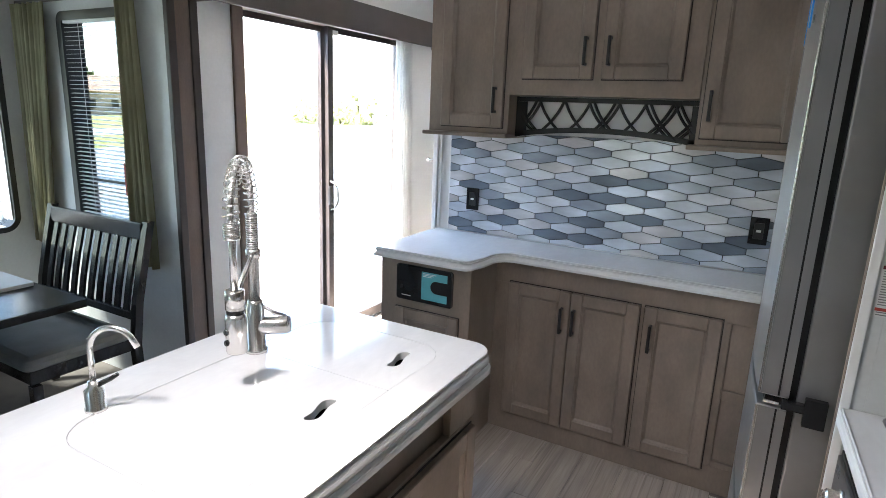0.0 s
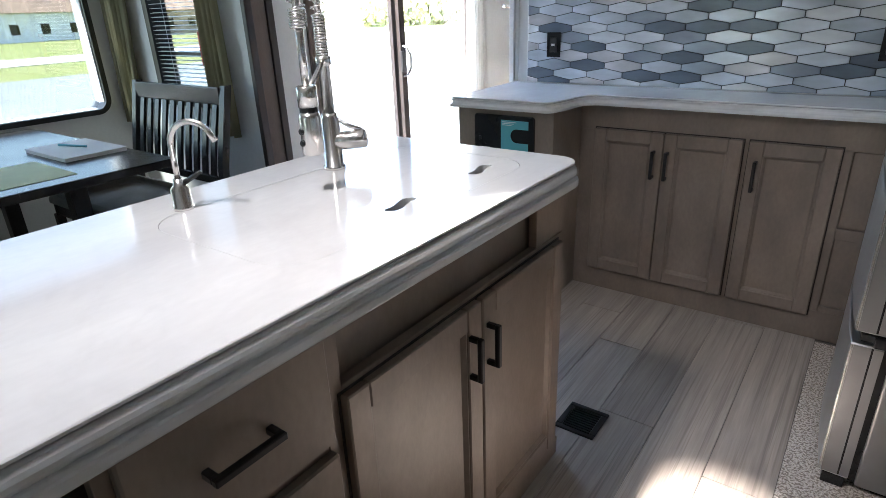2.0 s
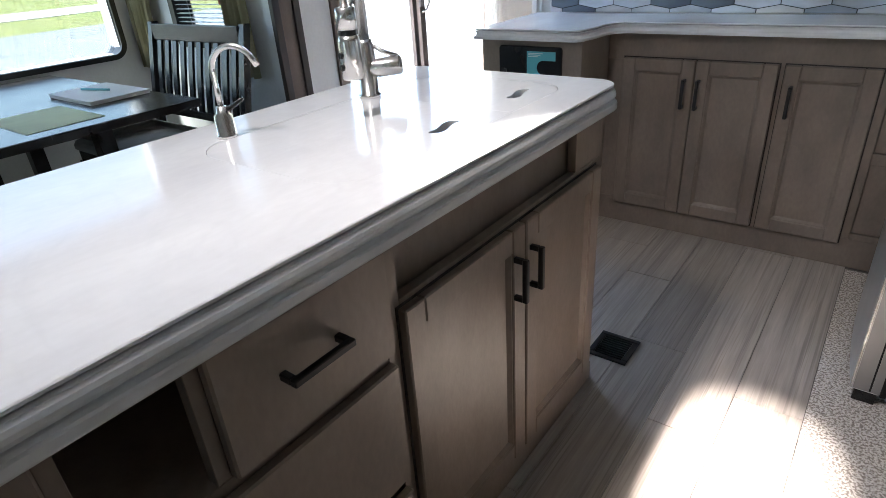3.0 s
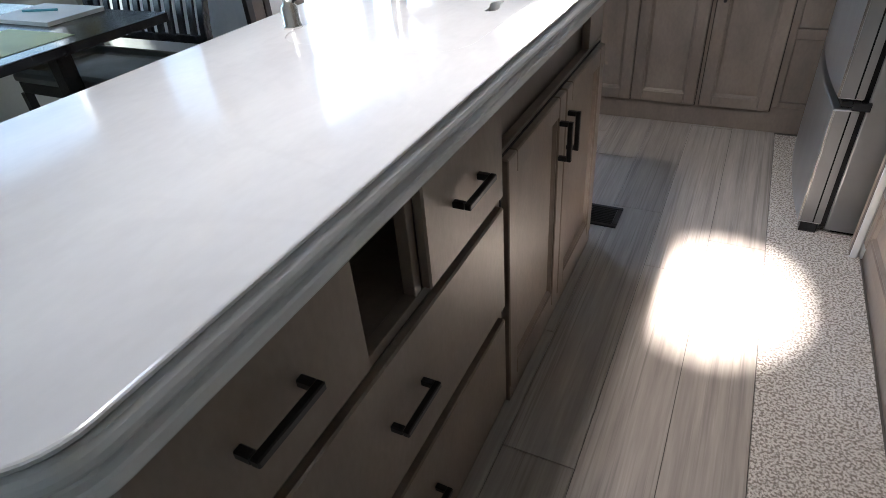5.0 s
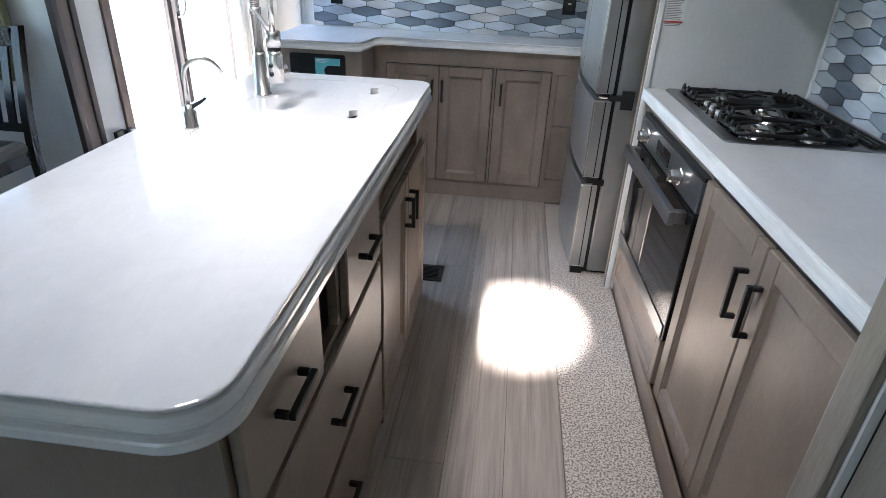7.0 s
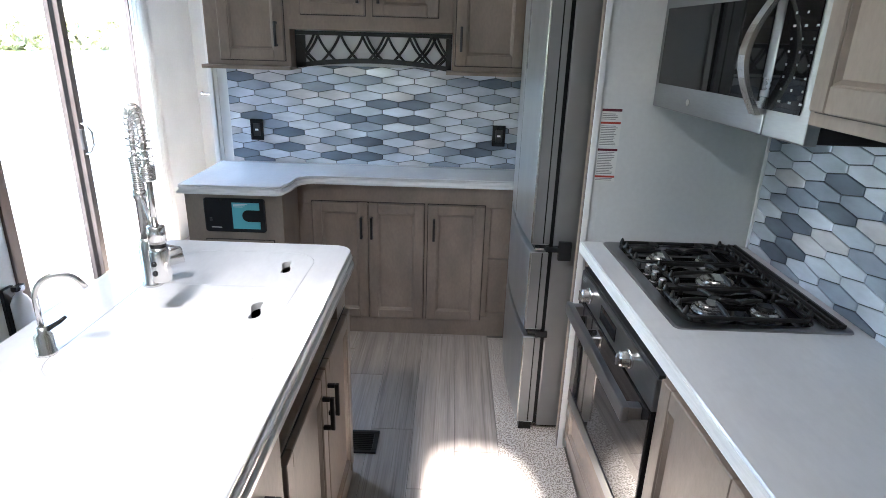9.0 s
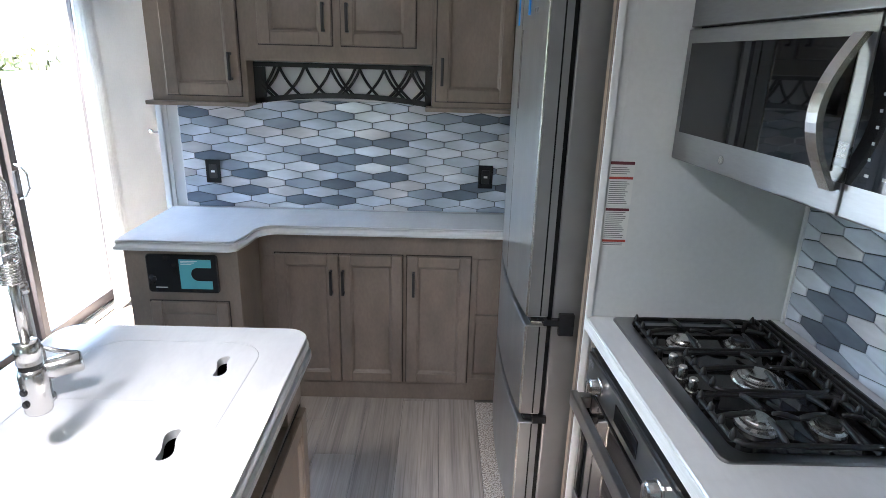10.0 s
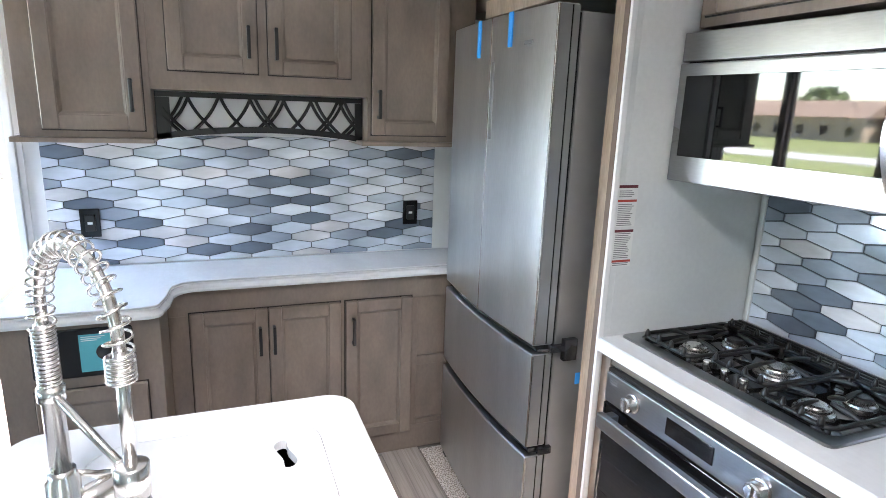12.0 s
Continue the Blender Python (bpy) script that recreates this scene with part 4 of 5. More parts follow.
def wall_outlet(x, z):
    o = thing("wall_outlet", "black wall outlet plate set in the tile backsplash", "outlet", (x, SPLASH, z), group="backsplash outlets")
    y = SPLASH - 0.006
    under(part("plate", B(x - 0.036, x + 0.036, y - 0.006, y, z - 0.058, z + 0.058, 0.003), PLASTIC), o)
    under(part("socket", B(x - 0.019, x + 0.019, y - 0.009, y - 0.0065, z - 0.034, z + 0.034, 0.003), BLACK), o)
    under(part("indicator", B(x - 0.009, x + 0.009, y - 0.0105, y - 0.0095, z - 0.005, z + 0.005), PAPER), o)


wall_outlet(-1.123, 1.10)
wall_outlet(0.226, 1.105)


def upper_cabinets():
    top = CEILING - 0.002
    for x0, x1, doors in ((-1.262, -0.845, [(-1.19, -0.872, -0.905)]), (-0.045, 0.42, [(-0.028, 0.30, -0.003)])):
        c = thing("wall_cabinet", "taupe wooden wall cabinet hung above the counter", "cabinet", ((x0 + x1) / 2, 2.8, 1.455), group="upper kitchen cabinets")
        under(part("body", B(x0, x1, 2.675, 2.92, 1.455, top, 0.002), WOOD), c)
        under(part("bottom_ledge", B(x0 - 0.028, x1, 2.655, 2.92, 1.436, 1.4545, 0.004), WOOD), c)
        for a, b, hx in doors:
            d = shaker(c, "door", "y", 2.675, -1, a, b, 1.482, 2.33)
            pull(d, "y", 2.656, -1, hx, 1.605, length=0.115)
    c = thing("hood_cabinet", "taupe wooden wall cabinet above the decorative grille", "cabinet", (-0.445, 2.8, 1.62), group="upper kitchen cabinets")
    under(part("body", B(-0.8445, -0.0455, 2.668, 2.92, 1.63, top, 0.002), WOOD), c)
    for a, b, hx in ((-0.782, -0.472, -0.503), (-0.432, -0.118, -0.404)):
        d = shaker(c, "door", "y", 2.668, -1, a, b, 1.70, 2.33)
        pull(d, "y", 2.649, -1, hx, 1.81, length=0.115)
    under(part("arched_panel", hood_panel(), WHITE, None, "white arched panel"), c)
    g = thing("decorative_grille", "black metal grille with crossing arches under the cabinet", "grille", (-0.445, 2.76, 1.45))
    x0, x1, zt = -0.842, -0.048, 1.626
    y = 2.765

    def zb(x):
        u = (x - x0) / (x1 - x0) * 2 - 1
        return 1.488 - 0.032 * u * u

    fr = bmesh.new()
    box(fr, x0, x1, y - 0.006, y + 0.006, zt - 0.020, zt)
    box(fr, x0, x0 + 0.05, y - 0.006, y + 0.006, 1.45, zt - 0.0205)
    box(fr, x1 - 0.03, x1, y - 0.006, y + 0.006, 1.45, zt - 0.0205)
    n = 30
    prev = None
    for k in range(n + 1):
        x = x0 + (x1 - x0) * k / n
        z = zb(x)
        ring = [fr.verts.new((x, y + s, z + h)) for s, h in ((-0.006, -0.012), (0.006, -0.012), (0.006, 0.012), (-0.006, 0.012))]
        if prev:
            for q in range(4):
                fr.faces.new((prev[q], prev[(q + 1) % 4], ring[(q + 1) % 4], ring[q]))
        else:
            fr.faces.new(ring[::-1])
        prev = ring
    fr.faces.new(prev)
    under(part("frame", fr, BLACK), g)
    n = 6
    step = (x1 - x0 - 0.08) / n
    for k in range(n + 1):
        bx = x0 + 0.05 + step * k
        for s in (-1, 1):
            for shift in ((0.0,) if k in (1, 2, 4) else (-0.011, 0.011)):
                pts = []
                for q in range(11):
                    u = q / 10
                    px = bx + shift + s * (-0.058 + 0.116 * u + 0.016 * math.sin(math.pi * u))
                    pz = 1.462 + (zt - 0.012 - 1.462) * u
                    if x0 + 0.02 < px < x1 - 0.015 and pz > zb(px) - 0.006:
                        pts.append((px, y + 0.001 * s, pz))
                if len(pts) > 2:
                    under(part("arch_bar", T(pts, 0.0068, 6), BLACK), g)


def hood_panel():
    """A white board with an arched lower edge."""
    bm = bmesh.new()
    x0, x1, n = -0.8435, -0.0465, 24
    f = []
    for y in (2.790, 2.802):
        lo = [bm.verts.new((x0 + (x1 - x0) * k / n, y, 1.442 + 0.028 * (1 - (2 * k / n - 1) ** 2))) for k in range(n + 1)]
        hi = [bm.verts.new((x0 + (x1 - x0) * k / n, y, 1.6285)) for k in range(n + 1)]
        f.append((lo, hi))
        for k in range(n):
            bm.faces.new((lo[k], lo[k + 1], hi[k + 1], hi[k]))
    (l0, h0), (l1, h1) = f
    for k in range(n):
        bm.faces.new((l0[k], l1[k], l1[k + 1], l0[k + 1]))
        bm.faces.new((h0[k], h0[k + 1], h1[k + 1], h1[k]))
    bm.faces.new((l0[0], h0[0], h1[0], l1[0]))
    bm.faces.new((l0[n], l1[n], h1[n], h0[n]))
    return bm


upper_cabinets()


# ---- fridge ----
FY0, FY1, FTOP = 1.79, 2.565, 1.905


def fridge_front(y0, y1, z0, z1, xside=0.290, bulge=0.022, back=0.360):
    """A door slab whose front bows out along the fridge's whole width."""
    mid, half = (FY0 + FY1) / 2, (FY1 - FY0) / 2

    def front(y):
        u = (y - mid) / half
        return xside - bulge * (1 - u * u)

    n = 14
    pts = [(front(y0 + (y1 - y0) * k / n), y0 + (y1 - y0) * k / n) for k in range(n + 1)]
    loop = pts + [(back, y1), (back, y0)]
    loop = [(x, y) for x, y in loop][::-1]
    return slab(loop, [(0.004, z0), (0.0, z0 + 0.004), (0.0, z1 - 0.004), (0.004, z1)])


def fridge():
    f = thing("refrigerator", "brushed steel French-door refrigerator with two lower drawers", "refrigerator", (0.7, 2.19, 0))
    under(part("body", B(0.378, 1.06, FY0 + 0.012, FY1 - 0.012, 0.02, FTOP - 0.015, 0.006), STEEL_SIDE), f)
    under(part("plinth", B(0.40, 1.05, FY0 + 0.03, FY1 - 0.03, 0.0, 0.0195), PLASTIC), f)
    under(part("gasket", B(0.361, 0.3775, FY0 + 0.016, FY1 - 0.016, 0.03, FTOP - 0.02), PLASTIC), f)
    mid = (FY0 + FY1) / 2
    da = under(part("door", fridge_front(FY0, mid - 0.003, 0.862, FTOP), STEEL, None, "brushed steel upper door"), f)
    db = under(part("door", fridge_front(mid + 0.003, FY1, 0.862, FTOP), STEEL, None, "brushed steel upper door"), f)
    for z0, z1 in ((0.495, 0.832), (0.045, 0.460)):
        d = under(part("drawer", fridge_front(FY0, FY1, z0, z1), STEEL, None, "brushed steel freezer drawer"), f)
        under(part("grip", fridge_front(FY0 + 0.01, FY1 - 0.01, z1 + 0.004, z1 + 0.026, xside=0.308, bulge=0.020, back=0.358), PLASTIC, None, "dark recessed grip along the top edge"), d)
    under(part("seam_light", B(0.2665, 0.283, mid - 0.0026, mid + 0.0026, 0.863, FTOP - 0.002), CHROME, None, "bright seam between the doors"), f)
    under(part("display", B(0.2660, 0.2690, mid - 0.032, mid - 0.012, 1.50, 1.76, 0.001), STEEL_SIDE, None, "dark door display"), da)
    under(part("badge", B(0.2720, 0.2755, 1.90, 1.95, 1.80, 1.812), INK, None, "small dark badge"), da)
    under(part("tape", B(0.2665, 0.2710, mid - 0.15, mid - 0.125, 1.80, 1.906), BLUE, None, "strip of blue masking tape"), da)
    under(part("tape", B(0.2660, 0.2700, mid + 0.09, mid + 0.115, 1.78, 1.906), BLUE, None, "strip of blue masking tape"), db)
    for d, z0, z1 in ((da, 0.866, FTOP - 0.004), (f, 0.499, 0.828), (f, 0.05, 0.456)):
        under(part("edge_strip", B(0.2885, 0.2950, FY0 - 0.0035, FY0 + 0.0035, z0, z1, 0.0015, 1), CHROME, None, "bright corner strip"), d)
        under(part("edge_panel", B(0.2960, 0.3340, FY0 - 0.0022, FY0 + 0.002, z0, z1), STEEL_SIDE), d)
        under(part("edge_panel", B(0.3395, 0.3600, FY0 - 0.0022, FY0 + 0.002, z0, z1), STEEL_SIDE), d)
        under(part("edge_groove", B(0.3343, 0.3392, FY0 - 0.0012, FY0 + 0.002, z0, z1), PLASTIC, None, "dark groove in the door edge"), d)
    h = bmesh.new()
    box(h, 0.345, 0.42, FY0 - 0.020, FY0 + 0.004, 0.838, 0.860, 0.003)
    box(h, 0.395, 0.445, FY0 - 0.022, FY0 - 0.0005, 0.805, 0.880, 0.003)
    under(part("hinge", h, PLASTIC, None, "black middle hinge"), f)
    under(part("pin", T([(0.305, FY0 - 0.008, 0.848), (0.34, FY0 - 0.012, 0.848)], 0.004), CHROME), f)
    h2 = B(0.335, 0.385, FY0 - 0.012, FY0 + 0.004, 0.463, 0.490, 0.003)
    under(part("hinge", h2, PLASTIC), f)
    under(part("foot", B(0.30, 0.355, FY0 + 0.005, FY0 + 0.05, 0.0, 0.044, 0.004), PLASTIC), f)
    under(part("foot", B(0.30, 0.355, FY1 - 0.05, FY1 - 0.005, 0.0, 0.044, 0.004), PLASTIC), f)
    under(part("tape", B(0.47, 0.49, FY0 + 0.0085, FY0 + 0.0115, 0.70, 0.74), BLUE, None, "scrap of blue tape"), f)


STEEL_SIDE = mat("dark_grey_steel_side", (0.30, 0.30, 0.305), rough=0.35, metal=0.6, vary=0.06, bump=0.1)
fridge()
tagged(part("cabinet_filler", B(0.46, 1.06, FY0 - 0.02, 2.9245, FTOP + 0.10, CEILING - 0.002, 0.003), WOOD), "taupe wooden cabinet above the refrigerator", "cabinet")
tagged(part("filler_rail", B(0.44, 0.4595, FY0 - 0.02, 2.62, FTOP + 0.06, FTOP + 0.13, 0.003), WOOD_PALE), "pale wooden rail above the refrigerator", "trim", kind="structure")


# ---- stove side ----
def out_of_square(root, turn=0.045, pivot=1.66, front=0.50, back=1.05):
    """Swing the front of a thing along y away from the island; what touches the wall stays."""
    for ob in root.children_recursive:
        at, up = Vector((0, 0, 0)), ob
        while up:
            at += up.location
            up = up.parent
        for v in ob.data.vertices:
            share = min(1.0, max(0.0, (back - (v.co.x + at.x)) / (back - front)))
            v.co.x += turn * (pivot - v.co.y - at.y) * share


def stove_side():
    XF = 0.482
    c = thing("stove_cabinet", "taupe wooden base cabinet with two doors beside the oven", "cabinet", (0.75, 0.6, 0))
    body = bmesh.new()
    box(body, XF + 0.02, 1.06, 0.04, 0.90, 0.0, 0.876)
    under(part("body", body, WOOD), c)
    for y0, y1, z0, z1 in ((0.04, 0.90, 0.846, 0.876), (0.875, 0.90, 0.091, 0.8455), (0.04, 0.07, 0.091, 0.8455), (1.64, 1.683, 0.091, 0.876), (0.901, 1.639, 0.843, 0.876)):
        under(part("frame_rail" if y1 - y0 > 0.3 else "frame_stile", B(XF, XF + 0.0195, y0, y1, z0, z1, 0.001, 1), WOOD), c)
    for y0, y1, hy in ((0.472, 0.872, 0.520), (0.060, 0.466, 0.440)):
        d = shaker(c, "door", "x", XF, -1, y0, y1, 0.10, 0.848, rail=0.055)
        pull(d, "x", XF - 0.019, -1, hy, 0.70, length=0.135)
    lo = thing("under_oven_cabinet", "taupe wooden panel below the built-in oven", "cabinet", (0.75, 1.27, 0))
    shaker(lo, "front", "x", XF, -1, 0.91, 1.63, 0.095, 0.275, rail=0.04)
    under(part("body", B(XF + 0.02, 1.06, 0.901, 1.683, 0.0, 0.24), WOOD), lo)
    o = thing("oven", "built-in stainless oven with black glass door and two knobs", "oven", (0.75, 1.26, 0.28))
    y0, y1 = 0.895, 1.625
    under(part("body", B(XF + 0.001, 1.05, y0 + 0.01, y1 - 0.01, 0.285, 0.829), BLACK), o)
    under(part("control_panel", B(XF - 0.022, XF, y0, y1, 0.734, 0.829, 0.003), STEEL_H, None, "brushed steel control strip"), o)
    under(part("top_gap", B(XF - 0.016, XF, y0, y1, 0.8295, 0.841), BLACK), o)
    dr = under(part("door", B(XF - 0.024, XF, y0, y1, 0.285, 0.729, 0.004), DARKGLASS, None, "black glass oven door"), o)
    under(part("door_edge", B(XF - 0.0275, XF - 0.0245, y0 + 0.012, y1 - 0.012, 0.285, 0.335, 0.001), STEEL_H, None, "steel lower rail"), dr)
    h = bmesh.new()
    box(h, XF - 0.080, XF - 0.058, y0 + 0.04, y1 - 0.04, 0.672, 0.720, 0.005)
    for yy in (y0 + 0.045, y1 - 0.075):
        box(h, XF - 0.0585, XF - 0.024, yy, yy + 0.03, 0.677, 0.715, 0.003)
    under(part("handle", h, STEEL_H, None, "broad flat steel handle"), dr)
    for yy in (1.50, 1.075):
        k = L((XF - 0.022, yy, 0.781), (-1, 0, 0), [(0, 0.027), (0.006, 0.028), (0.008, 0.024), (0.03, 0.0225), (0.034, 0.018), (0.0345, 0.004)], 24)
        box(k, XF - 0.062, XF - 0.05, yy - 0.005, yy + 0.005, 0.763, 0.799, 0.002)
        under(part("knob", k, CHROME, None, "round silver knob", smooth=False), o)
    under(part("display", B(XF - 0.0245, XF - 0.0222, 1.21, 1.37, 0.758, 0.808, 0.001), DARKGLASS, None, "black display"), o)
    pr = bmesh.new()
    for k in range(3):
        box(pr, XF - 0.0232, XF - 0.0222, 1.575, 1.605, 0.795 + 0.008 * k, 0.798 + 0.008 * k)
    under(part("small_print", pr, INK), o)
    # worktop
    cut = rounded(0.552, 1.010, 1.012, 1.648, (0.015,) * 4, 4)
    loop = rounded(0.456, 1.060, 0.036, 1.6835, (0.004,) * 4, 2)
    top = thing("countertop", "white countertop with a square edge around the cooktop", "countertop", (0.76, 0.86, 0.877))
    under(part("top_slab", slab(loop, [(0.004, 0.8765), (0.0, 0.880), (0.0, 0.915), (0.003, 0.9192), (0.006, 0.920)], [cut]), COUNTER), top)
    under(part("front_edge", B(0.4535, 0.4558, 0.038, 1.6815, 0.8785, 0.9165, 0.0008, 1), EDGE, None, "bright streaky front edge band"), top)
    # the run stands slightly out of square to the island, its back along the wall
    for root in (c, lo, o, top):
        out_of_square(root)
    under(part("baseboard", B(0.489, 0.5015, 0.04, 1.683, 0.0, 0.090, 0.002, 1), WOOD), c)


stove_side()


def cooktop():
    c = thing("gas_cooktop", "black and steel gas cooktop set in the counter", "cooktop", (0.78, 1.33, 0.92))
    plate = rounded(0.530, 1.022, 0.990, 1.668, (0.02,) * 4, 5)
    well = rounded(0.572, 0.935, 1.018, 1.640, (0.035,) * 4, 6)
    under(part("rim", slab(plate, [(0.0, 0.9205), (0.0, 0.9235), (0.004, 0.9265)], [well]), STEEL_H, None, "brushed steel rim"), c)
    under(part("pan", slab(rounded(0.566, 0.941, 1.012, 1.646, (0.036,) * 4, 6), [(0.0, 0.905), (0.0, 0.9080)]), DARKGLASS, None, "black enamel pan"), c)
    burners = ((0.69, 1.52, 0.042), (0.80, 1.33, 0.055), (0.69, 1.14, 0.042), (0.85, 1.52, 0.034), (0.85, 1.13, 0.034))
    for x, y, r in burners:
        b = under(part("burner", L((x, y, 0.9085), (0, 0, 1), [(0, r * 1.15), (0.006, r * 1.1), (0.010, r * 0.9), (0.016, r * 0.9)], 22), CHROME, None, "aluminium burner ring", smooth=False), c)
        under(part("cap", L((x, y, 0.925), (0, 0, 1), [(0, r * 0.72), (0.005, r * 0.74), (0.008, r * 0.6)], 22), CHROME if r > 0.04 else IRON, None, "burner cap"), b)
    for y0, y1 in ((1.432, 1.636), (1.228, 1.428), (1.024, 1.224)):
        g = bmesh.new()
        zt = 0.950
        xa0 = 0.640 if 1.2 < y0 < 1.3 else 0.582
        m, q = (y0 + y1) / 2, 0.030
        # the rounded outer ring
        ring = [(x, y, 0.937) for x, y in rounded(xa0, 0.926, y0 + 0.006, y1 - 0.006, (q,) * 4, 5)]
        tube(g, ring + ring[:2], 0.0062, 7)
        # arched fingers that rise towards each burner
        for cx in ((0.80,) if xa0 > 0.6 else (0.69, 0.85)):
            for dx, dy in ((1, 0), (-1, 0), (0, 1), (0, -1)):
                reach = (0.926 - cx if dx > 0 else cx - xa0) if dx else (y1 - y0) / 2 - 0.006
                if dx and xa0 < 0.6 and (cx - 0.77) * dx < 0:
                    reach = 0.08
                pts = [(cx + dx * (0.020 + (reach - 0.020) * u), m + dy * (0.020 + (reach - 0.020) * u), zt - 0.013 * u ** 2) for u in (0, 0.3, 0.6, 0.85, 1.0)]
                tube(g, pts, [0.0045, 0.0062, 0.0072, 0.0066, 0.006], 7)
        for xx in (xa0 + 0.012, 0.914):
            for yy in (y0 + 0.018, y1 - 0.018):
                lathe(g, (xx, yy, 0.9082), (0, 0, 1), [(0, 0.008), (0.030, 0.0062)], 7)
        under(part("grate", g, IRON, None, "black cast iron grate", smooth=True), c)
        for k in (0.14, 0.38, 0.62, 0.86):
            yy = y0 + (y1 - y0) * k
            for xx in (xa0, 0.926):
                under(part("grate_finger", L((xx, yy, 0.938), (0, 0, 1), [(0, 0.009), (0.008, 0.0085), (0.017, 0.0055), (0.023, 0.002)], 5), IRON, smooth=True), c)
    for yy in (1.395, 1.335, 1.275):
        under(part("knob", L((0.604, yy, 0.9085), (0, 0, 1), [(0, 0.016), (0.004, 0.016), (0.006, 0.012), (0.034, 0.0115), (0.037, 0.009)], 16), CHROME, None, "small silver control knob", smooth=False), c)
    v = bmesh.new()
    for k in range(3):
        box(v, 0.950 + 0.022 * k, 0.960 + 0.022 * k, 1.01, 1.645, 0.9266, 0.938, 0.002, 1)
    for k in range(5):
        yy = 1.01 + k * 0.157
        box(v, 0.9605, 0.9715, yy, yy + 0.008, 0.9267, 0.935)
        box(v, 0.9825, 0.9935, yy, yy + 0.008, 0.9267, 0.935)
    under(part("vent_grille", v, IRON, None, "black vent bars at the back"), c)
    out_of_square(c)


cooktop()


KEYPRINT = mat("dim_key_print", (0.35, 0.36, 0.36), rough=0.6, vary=0.05)


def microwave():
    m = thing("microwave", "stainless over-the-range microwave with black glass door", "microwave", (0.85, 1.25, 1.42))
    y0, y1, z0, z1, xf = 0.872, 1.676, 1.413, 1.750, 0.660
    under(part("body", B(xf + 0.03, 1.06, y0, y1, z0 + 0.004, z1 + 0.085, 0.003), BLACK, None, "black case"), m)
    split = 1.03
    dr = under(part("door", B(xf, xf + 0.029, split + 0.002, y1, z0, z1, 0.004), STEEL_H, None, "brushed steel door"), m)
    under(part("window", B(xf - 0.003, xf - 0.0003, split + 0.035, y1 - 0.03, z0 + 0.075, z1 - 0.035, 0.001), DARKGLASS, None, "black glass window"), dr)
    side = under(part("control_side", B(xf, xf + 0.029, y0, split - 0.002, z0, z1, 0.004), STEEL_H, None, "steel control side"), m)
    kp = under(part("keypad", B(xf - 0.003, xf - 0.0003, y0 + 0.03, split - 0.006, z0 + 0.060, z1 - 0.022, 0.001), DARKGLASS, None, "black keypad"), side)
    keys = bmesh.new()
    for r in range(8):
        for q in range(3 if r else 2):
            yy = split - 0.045 - q * 0.038
            zz = z1 - 0.075 - r * 0.026
            box(keys, xf - 0.0042, xf - 0.0032, yy - (0.009 if r in (1, 7) else 0.005), yy, zz, zz + 0.005)
    under(part("key_print", keys, KEYPRINT, None, "pale key markings"), kp)
    hp = []
    for k in range(17):
        u = k / 16
        hp.append((xf - 0.012 - 0.050 * math.sin(math.pi * u), split + 0.018, z0 + 0.045 + (z1 - z0 - 0.075) * u))
    h = bmesh.new()
    prev = None
    for p in hp:
        ring = [h.verts.new((p[0] + a, p[1] + b, p[2])) for a, b in ((-0.006, -0.014), (0.006, -0.014), (0.006, 0.014), (-0.006, 0.014))]
        if prev:
            for q in range(4):
                h.faces.new((prev[q], prev[(q + 1) % 4], ring[(q + 1) % 4], ring[q]))
        else:
            h.faces.new(ring[::-1])
        prev = ring
    h.faces.new(prev)
    under(part("handle", h, CHROME, None, "curved chrome handle"), dr)
    under(part("badge", L((xf, 1.42, z0 + 0.035), (-1, 0, 0), [(0, 0.010), (0.002, 0.010)], 14), CHROME), dr)
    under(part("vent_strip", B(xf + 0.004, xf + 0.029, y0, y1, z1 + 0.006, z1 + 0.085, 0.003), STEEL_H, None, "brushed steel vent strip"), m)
    out_of_square(m, 0.075, 1.45, 0.75)


microwave()
for x0, y0, y1, z0, dd in ((0.70, 0.872, 1.683, 1.853, ((0.90, 1.27), (1.28, 1.66))), (0.70, 0.036, 0.868, 1.46, ((0.06, 0.45), (0.46, 0.845)))):
    c = thing("wall_cabinet", "taupe wooden wall cabinet above the stove counter", "cabinet", (0.9, (y0 + y1) / 2, z0), group="upper stove cabinets")
    under(part("body", B(x0, 1.06, y0, y1, z0, CEILING - 0.002, 0.002), WOOD), c)
    for a, b in dd:
        d = shaker(c, "door", "x", x0, -1, a, b, z0 + 0.03, 2.33)
        pull(d, "x", x0 - 0.019, -1, b - 0.03 if a < 0.3 or a == 0.90 else a + 0.03, z0 + 0.12, length=0.115)


def warning_labels():
    for z0, z1, bands in ((1.270, 1.398, ((1.388, 1.398, INKRED), (1.346, 1.354, RED))), (1.145, 1.262, ((1.253, 1.262, INKRED), (1.159, 1.167, RED)))):
        w = thing("warning_label", "white printed warning label with red headings on the wall", "label", (0.56, 1.684, z0), group="warning labels")
        under(part("sheet", B(0.4765, 0.5485, 1.6832, 1.6848, z0, z1), PAPER), w)
        for a, b, m in bands:
            under(part("heading", B(0.4785, 0.5465, 1.6822, 1.6830, a, b - 0.001), m, None, "coloured heading band"), w)
        ln = bmesh.new()
        z = z0 + 0.004
        while z < z1 - 0.006:
            if all(not (a - 0.004 < z < b + 0.002) for a, b, _ in bands):
                box(ln, 0.4815, 0.4815 + 0.058 * (0.7 + 0.3 * random.random()), 1.6824, 1.6830, z, z + 0.0022)
            z += 0.0058
        under(part("print", ln, INK), w)


